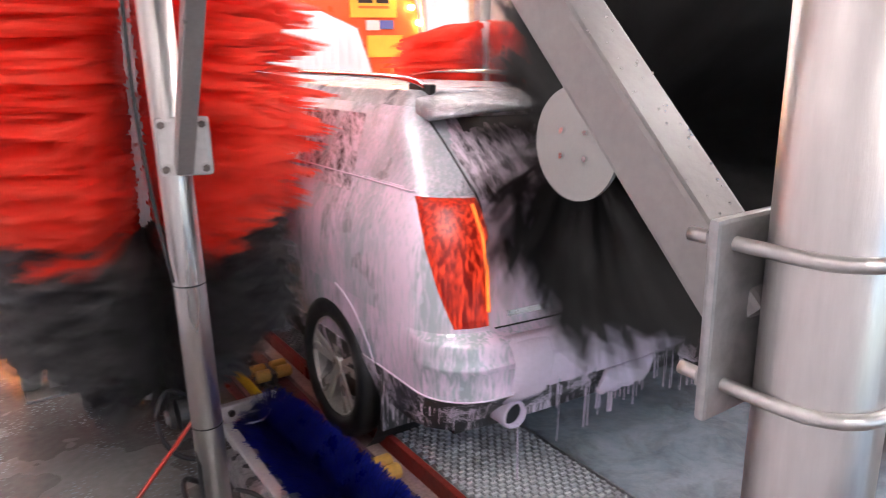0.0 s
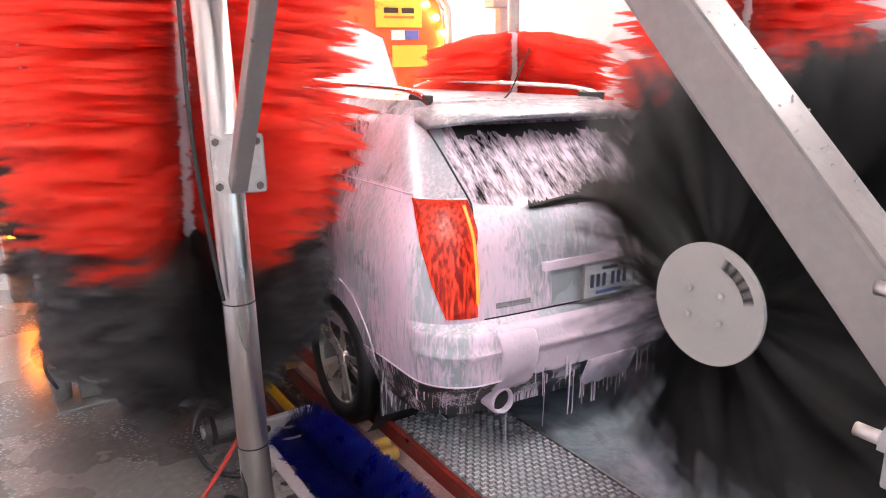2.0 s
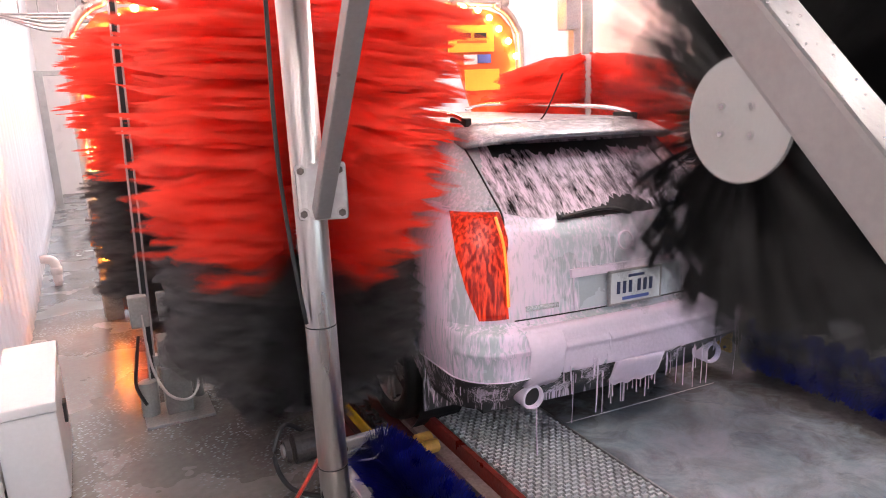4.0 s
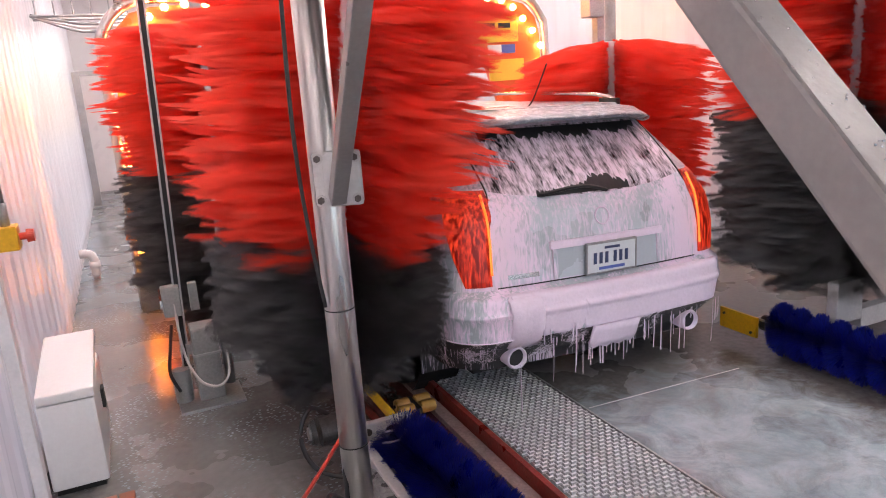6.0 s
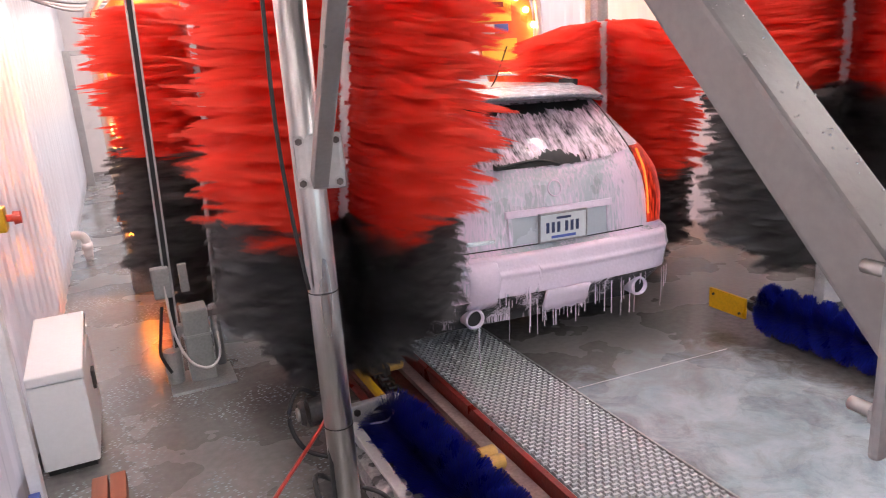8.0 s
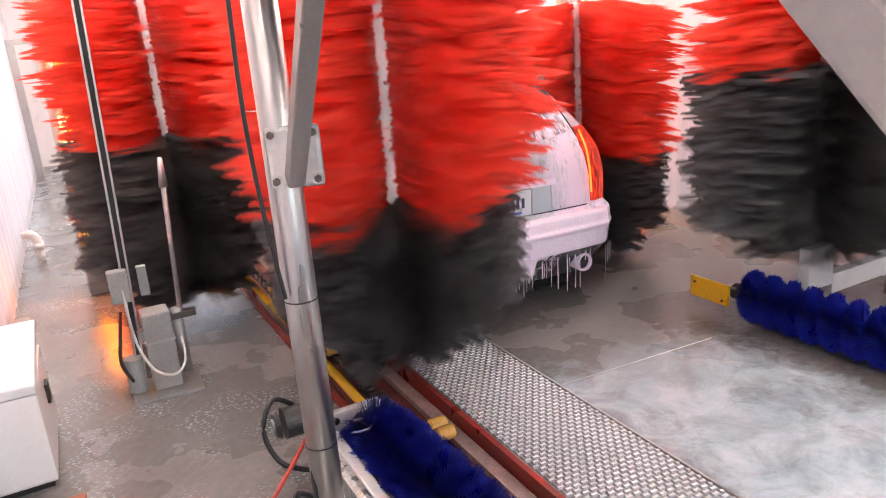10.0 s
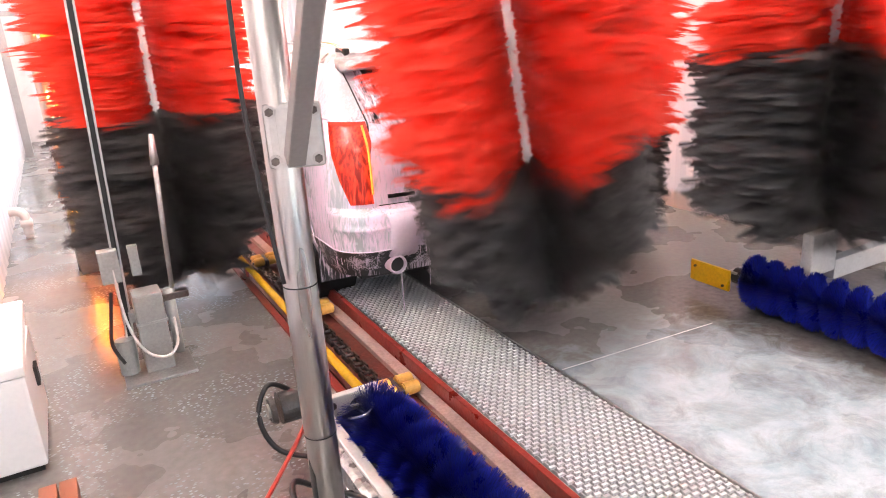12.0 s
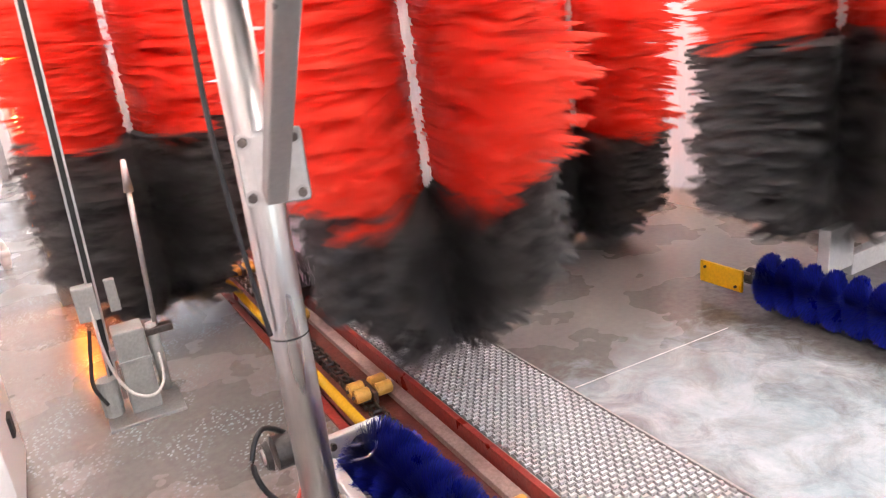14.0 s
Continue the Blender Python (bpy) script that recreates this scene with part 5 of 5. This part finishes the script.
def sign_arch():
    """Tubular arch with red panels, amber bulbs and plates whose lettering is drawn as bars."""
    a = empty("sign_arch", pose(0.58, 6.3, 0), "red arch with lit amber bulbs, yellow plates and steel tube", "arch")
    W, T, R = 2.10, 2.58, 0.42
    pts = [(-W, 0, 0.0), (-W, 0, 1.2), (-W, 0, T - R)]
    for q in (25, 50, 75):
        pts.append((-W + R - R * math.cos(radians(q)), 0, T - R + R * math.sin(radians(q))))
    pts.append((-W + R, 0, T))
    full = pts + [(-x, y, z) for x, y, z in pts[::-1]]
    part("tube", tube(bmesh.new(), full, 0.045, 14), STEEL, a, smooth=True)
    for s in (-1, 1):
        bm = bmesh.new()
        out = [(s * (W - 0.03), 0.04), (s * (W - 0.07), T - R)] + [(s * (W - R + (R - 0.07) * math.cos(radians(q))), T - R + (R - 0.07) * math.sin(radians(q))) for q in (30, 60, 90)] + [(s * 0.55, T - 0.07), (s * 0.75, 2.25), (s * (W - 0.75), 2.0), (s * (W - 0.55), 1.4), (s * (W - 0.5), 0.04)]
        vs = [bm.verts.new((x, -0.02, z)) for x, z in out]
        f = bm.faces.new(vs)
        r = bmesh.ops.extrude_face_region(bm, geom=[f])
        for v in r["geom"]:
            if isinstance(v, bmesh.types.BMVert):
                v.co.y += 0.05
        bmesh.ops.recalc_face_normals(bm, faces=bm.faces[:])
        pn = part("panel", bm, RED_PANEL, a, "red arch panel with bulb glow in its colour")
        pl = part("plate", made_box((s * 1.505 - 0.26, -0.045, 2.10), (s * 1.505 + 0.26, -0.025, 2.36), 0.004), SIGN_YELLOW, pn, "yellow plate with a dark wordmark drawn as bars")
        part("bar", made_box((s * 1.505 - 0.17, -0.05, 2.235), (s * 1.505 - 0.01, -0.046, 2.285)), SIGN_BLACK, pl)
        part("bar", made_box((s * 1.505 + 0.03, -0.05, 2.235), (s * 1.505 + 0.17, -0.046, 2.285)), SIGN_BLACK, pl)
        part("bar", made_box((s * 1.505 - 0.17, -0.05, 2.185), (s * 1.505 + 0.17, -0.046, 2.21)), ORANGE_PANEL, pl)
        part("small_plate", made_box((s * 1.505 - 0.09, -0.045, 1.98), (s * 1.505 + 0.06, -0.025, 2.075), 0.003), SIGN_WHITE, pn)
        part("small_plate", made_box((s * 1.505 + 0.065, -0.045, 1.99), (s * 1.505 + 0.22, -0.025, 2.075), 0.003), SIGN_BLUE, pn)
        part("orange_plate", made_box((s * 1.62 - 0.2, -0.045, 1.72), (s * 1.62 + 0.2, -0.025, 1.93), 0.003), SIGN_YELLOW, pn, "orange-yellow plate")
        places = [(2.02, 0.42 + 0.163 * k) for k in range(11)] + [(1.93, 2.20), (1.82, 2.32), (1.71, 2.43), (1.58, 2.50)] + [(1.42 - 0.17 * k, 2.52) for k in range(6)]
        for x, z in places:
            bm = bmesh.new()
            bmesh.ops.create_icosphere(bm, subdivisions=2, radius=0.032, matrix=Matrix.Translation((s * x, -0.055, z)))
            part("bulb", bm, BULB, pn, "lit amber bulb", smooth=True)
    bm = made_box((-1.55, -0.012, T - 0.42), (1.55, 0.022, T - 0.06), 0.004)
    part("header_panel", bm, RED_PANEL, a, "red arch header panel")
    part("header_plate", made_box((-0.55, -0.045, T - 0.38), (0.55, -0.025, T - 0.12), 0.004), SIGN_YELLOW, a, "yellow header plate")
    # added lamp: stands in for the bulbs mirrored in the floor
    lamp = empty("warning_lamp", pose(-1.50, 6.1, 0.40), "orange lamp added by the arch leg for the floor streak", "lamp")
    part("body", made_box((-0.05, 0.05, -0.40), (0.09, 0.09, 0.62), 0.008), GREY_PAINT, lamp)
    for z in (-0.06, 0.10, 0.26, 0.42):
        part("lens", made_box((-0.01, 0.02, z - 0.03), (0.06, 0.05, z + 0.04), 0.01), STREAK_GLOW, lamp, "added orange lens that feeds the floor streak")
    fl = empty("orange_marker", pose(-1.58, 6.0, 0.55), "orange marker board leaning on the arch leg", "marker board")
    part("board", made_box((-0.03, -0.01, 0.12), (0.07, 0.01, 0.38), 0.004, pose(0, 0, 0, -8, 12, 0)), ORANGE_PANEL, fl)
    p = empty("support_post", pose(2.55, 5.2, 0), "grey steel support post with a bracket at its head", "post")
    part("tube", made_box((-0.04, -0.04, 0), (0.04, 0.04, 3.85), 0.006), STEEL_DULL, p)
    part("bracket", made_box((-0.14, -0.07, 2.22), (0.02, 0.07, 2.6), 0.01), STEEL_DULL, p)


def added_ceiling_lights():
    # lamps added out of view as fill light over the lane
    first = empty("ceiling_light", pose(0, 0, 0), "unseen white ceiling tube lamp, added to light the tunnel", "lamp", "ceiling lamps")
    part("housing", made_box((-0.10, -0.62, -0.05), (0.10, 0.62, 0.0), 0.006), WHITE_TRIM, first)
    part("diffuser", made_box((-0.085, -0.60, -0.08), (0.085, 0.60, -0.05), 0.01), FILL_TUBE, first)
    places = [(x, y) for y in (-2.5, 0.6, 3.7, 6.8, 9.9, 13.0) for x in (-1.2, 2.5)]
    first.matrix_basis = pose(places[0][0], places[0][1], CEIL)
    for x, y in places[1:]:
        copy_thing(first, pose(x, y, CEIL))


setting()
grating()
conveyor()
near_frame()
left_frame()
sign_arch()
pump_stand()
bin_box()
left_wheel_unit()
right_wheel_unit()
added_ceiling_lights()
CAR, WHEELS = car()
BRUSH_A = side_brush("side_brush", "hanging side brush with red cloth above black, turning", 1, 0.78, 0.75, 0.50, 0.20, 0.46, 1.30, 2.25, 3.7)
BRUSH_E = side_brush("side_brush", "far side brush with red cloth above black, turning", 2, 0.82, 0.72, 0.5, 0.12, 0.3, 0.88, 1.98, 3.7, 0.07)
BRUSH_D = side_brush("side_brush", "near side brush with red cloth above black, turning", 3, 0.80, 0.73, 0.5, 0.45, 0.60, 1.50, 2.6, 3.7)
BRUSH_B = side_brush("wraparound_brush", "wraparound brush with red cloth above black, swinging across the car's tail", 4, 0.82, 0.66, 0.40, 0.26, 0.52, 1.03, 2.3, 3.7, 0.0, 0.14)
BRUSH_C = top_brush()
ROLLERS = roller_carriages()


# ---------- what moves ----------
def between(rows, t):
    """Values between rows of (t, ...), eased."""
    if t <= rows[0][0]:
        return rows[0][1:]
    for a, b in zip(rows, rows[1:]):
        if t <= b[0]:
            u = (t - a[0]) / (b[0] - a[0])
            return [p + (q - p) * u for p, q in zip(a[1:], b[1:])]
    return rows[-1][1:]


def motions():
    ts = [i * 0.1 for i in range(141)]
    speed = 0.1765
    walk(CAR, [(t, pose(CX + 0.012, 1.70 + speed * t, -0.026, 0, 1.6, 0)) for t in (0.0, 3.5, 7.0, 10.5, 14.0)])
    for w in WHEELS:
        x, y, z = w.matrix_basis.translation
        walk(w, [(t, pose(x, y, z, -math.degrees(speed * t / 0.36))) for t in (0.0, 2.0, 4.0, 6.0, 8.0, 10.0, 12.0, 14.0)])
    for k, r in enumerate(ROLLERS):
        y = 2.93 - speed * 11 + 1.275 * (k - 2)
        walk(r, [(t, pose(0.02, y + speed * t, 0.012)) for t in (0.0, 7.0, 14.0)])
    # hanging brushes: foot x, foot y, lean along x, lean along y, spin
    walk(BRUSH_A, [(t, pose(-0.88, 5.2, 0, 0, 0, -91 + 72 * 10 * t)) for t in ts])
    walk(BRUSH_E, [(t, pose(2.10, 4.45, 0, 0, 0, -123 - 72 * 10 * t)) for t in ts])
    walk(BRUSH_D, [(t, pose(2.42, 2.62, 0, 0, 0, -141 - 72 * 10 * t)) for t in ts])
    swing = [(0, -0.88, 3.14, 2), (2.5, -0.86, 3.22, 4), (3.7, -0.74, 3.26, 5), (5.8, -0.66, 3.34, 7), (7.5, -0.66, 3.34, 7), (8.5, -0.52, 3.24, 6),
             (10.8, 0.11, 3.14, -2), (11.0, 0.31, 3.12, -5), (11.5, 0.65, 3.10, -6), (12.5, 1.09, 3.26, -10), (13.0, 0.80, 3.38, -3), (13.5, 0.41, 3.23, 1), (14.0, 0.22, 3.25, -2)]
    rows = []
    for t in ts:
        x, y, lean = between(swing, t)
        rows.append((t, pose(x, y, 0, 0, lean, 0) @ pose(0, 0, 0, 0, 0, math.degrees(math.atan2(-0.1 - y, -1.4 - x)) + 4 + 72 * 10 * t)))
    walk(BRUSH_B, rows)
    lift = [(0, 1.13, 1.52), (0.5, 1.06, 1.41), (1.0, 0.98, 1.31), (1.5, 0.92, 1.24), (2.0, 0.89, 1.205), (2.5, 0.89, 1.21), (3.0, 0.97, 1.30), (3.5, 1.04, 1.46), (3.7, 1.06, 1.53),
            (4.3, 1.12, 1.85), (5.0, 1.2, 2.35), (5.6, 1.25, 2.75), (6.4, 1.27, 3.15), (7.5, 1.27, 3.25), (14.0, 1.27, 3.25)]
    rows = []
    for t in ts:
        y, z = between(lift, t)
        rows.append((t, pose(-0.10, y, z, 0, 90, 0) @ pose(0, 0, 0, 0, 0, -540 * t)))
    walk(BRUSH_C, rows)


motions()
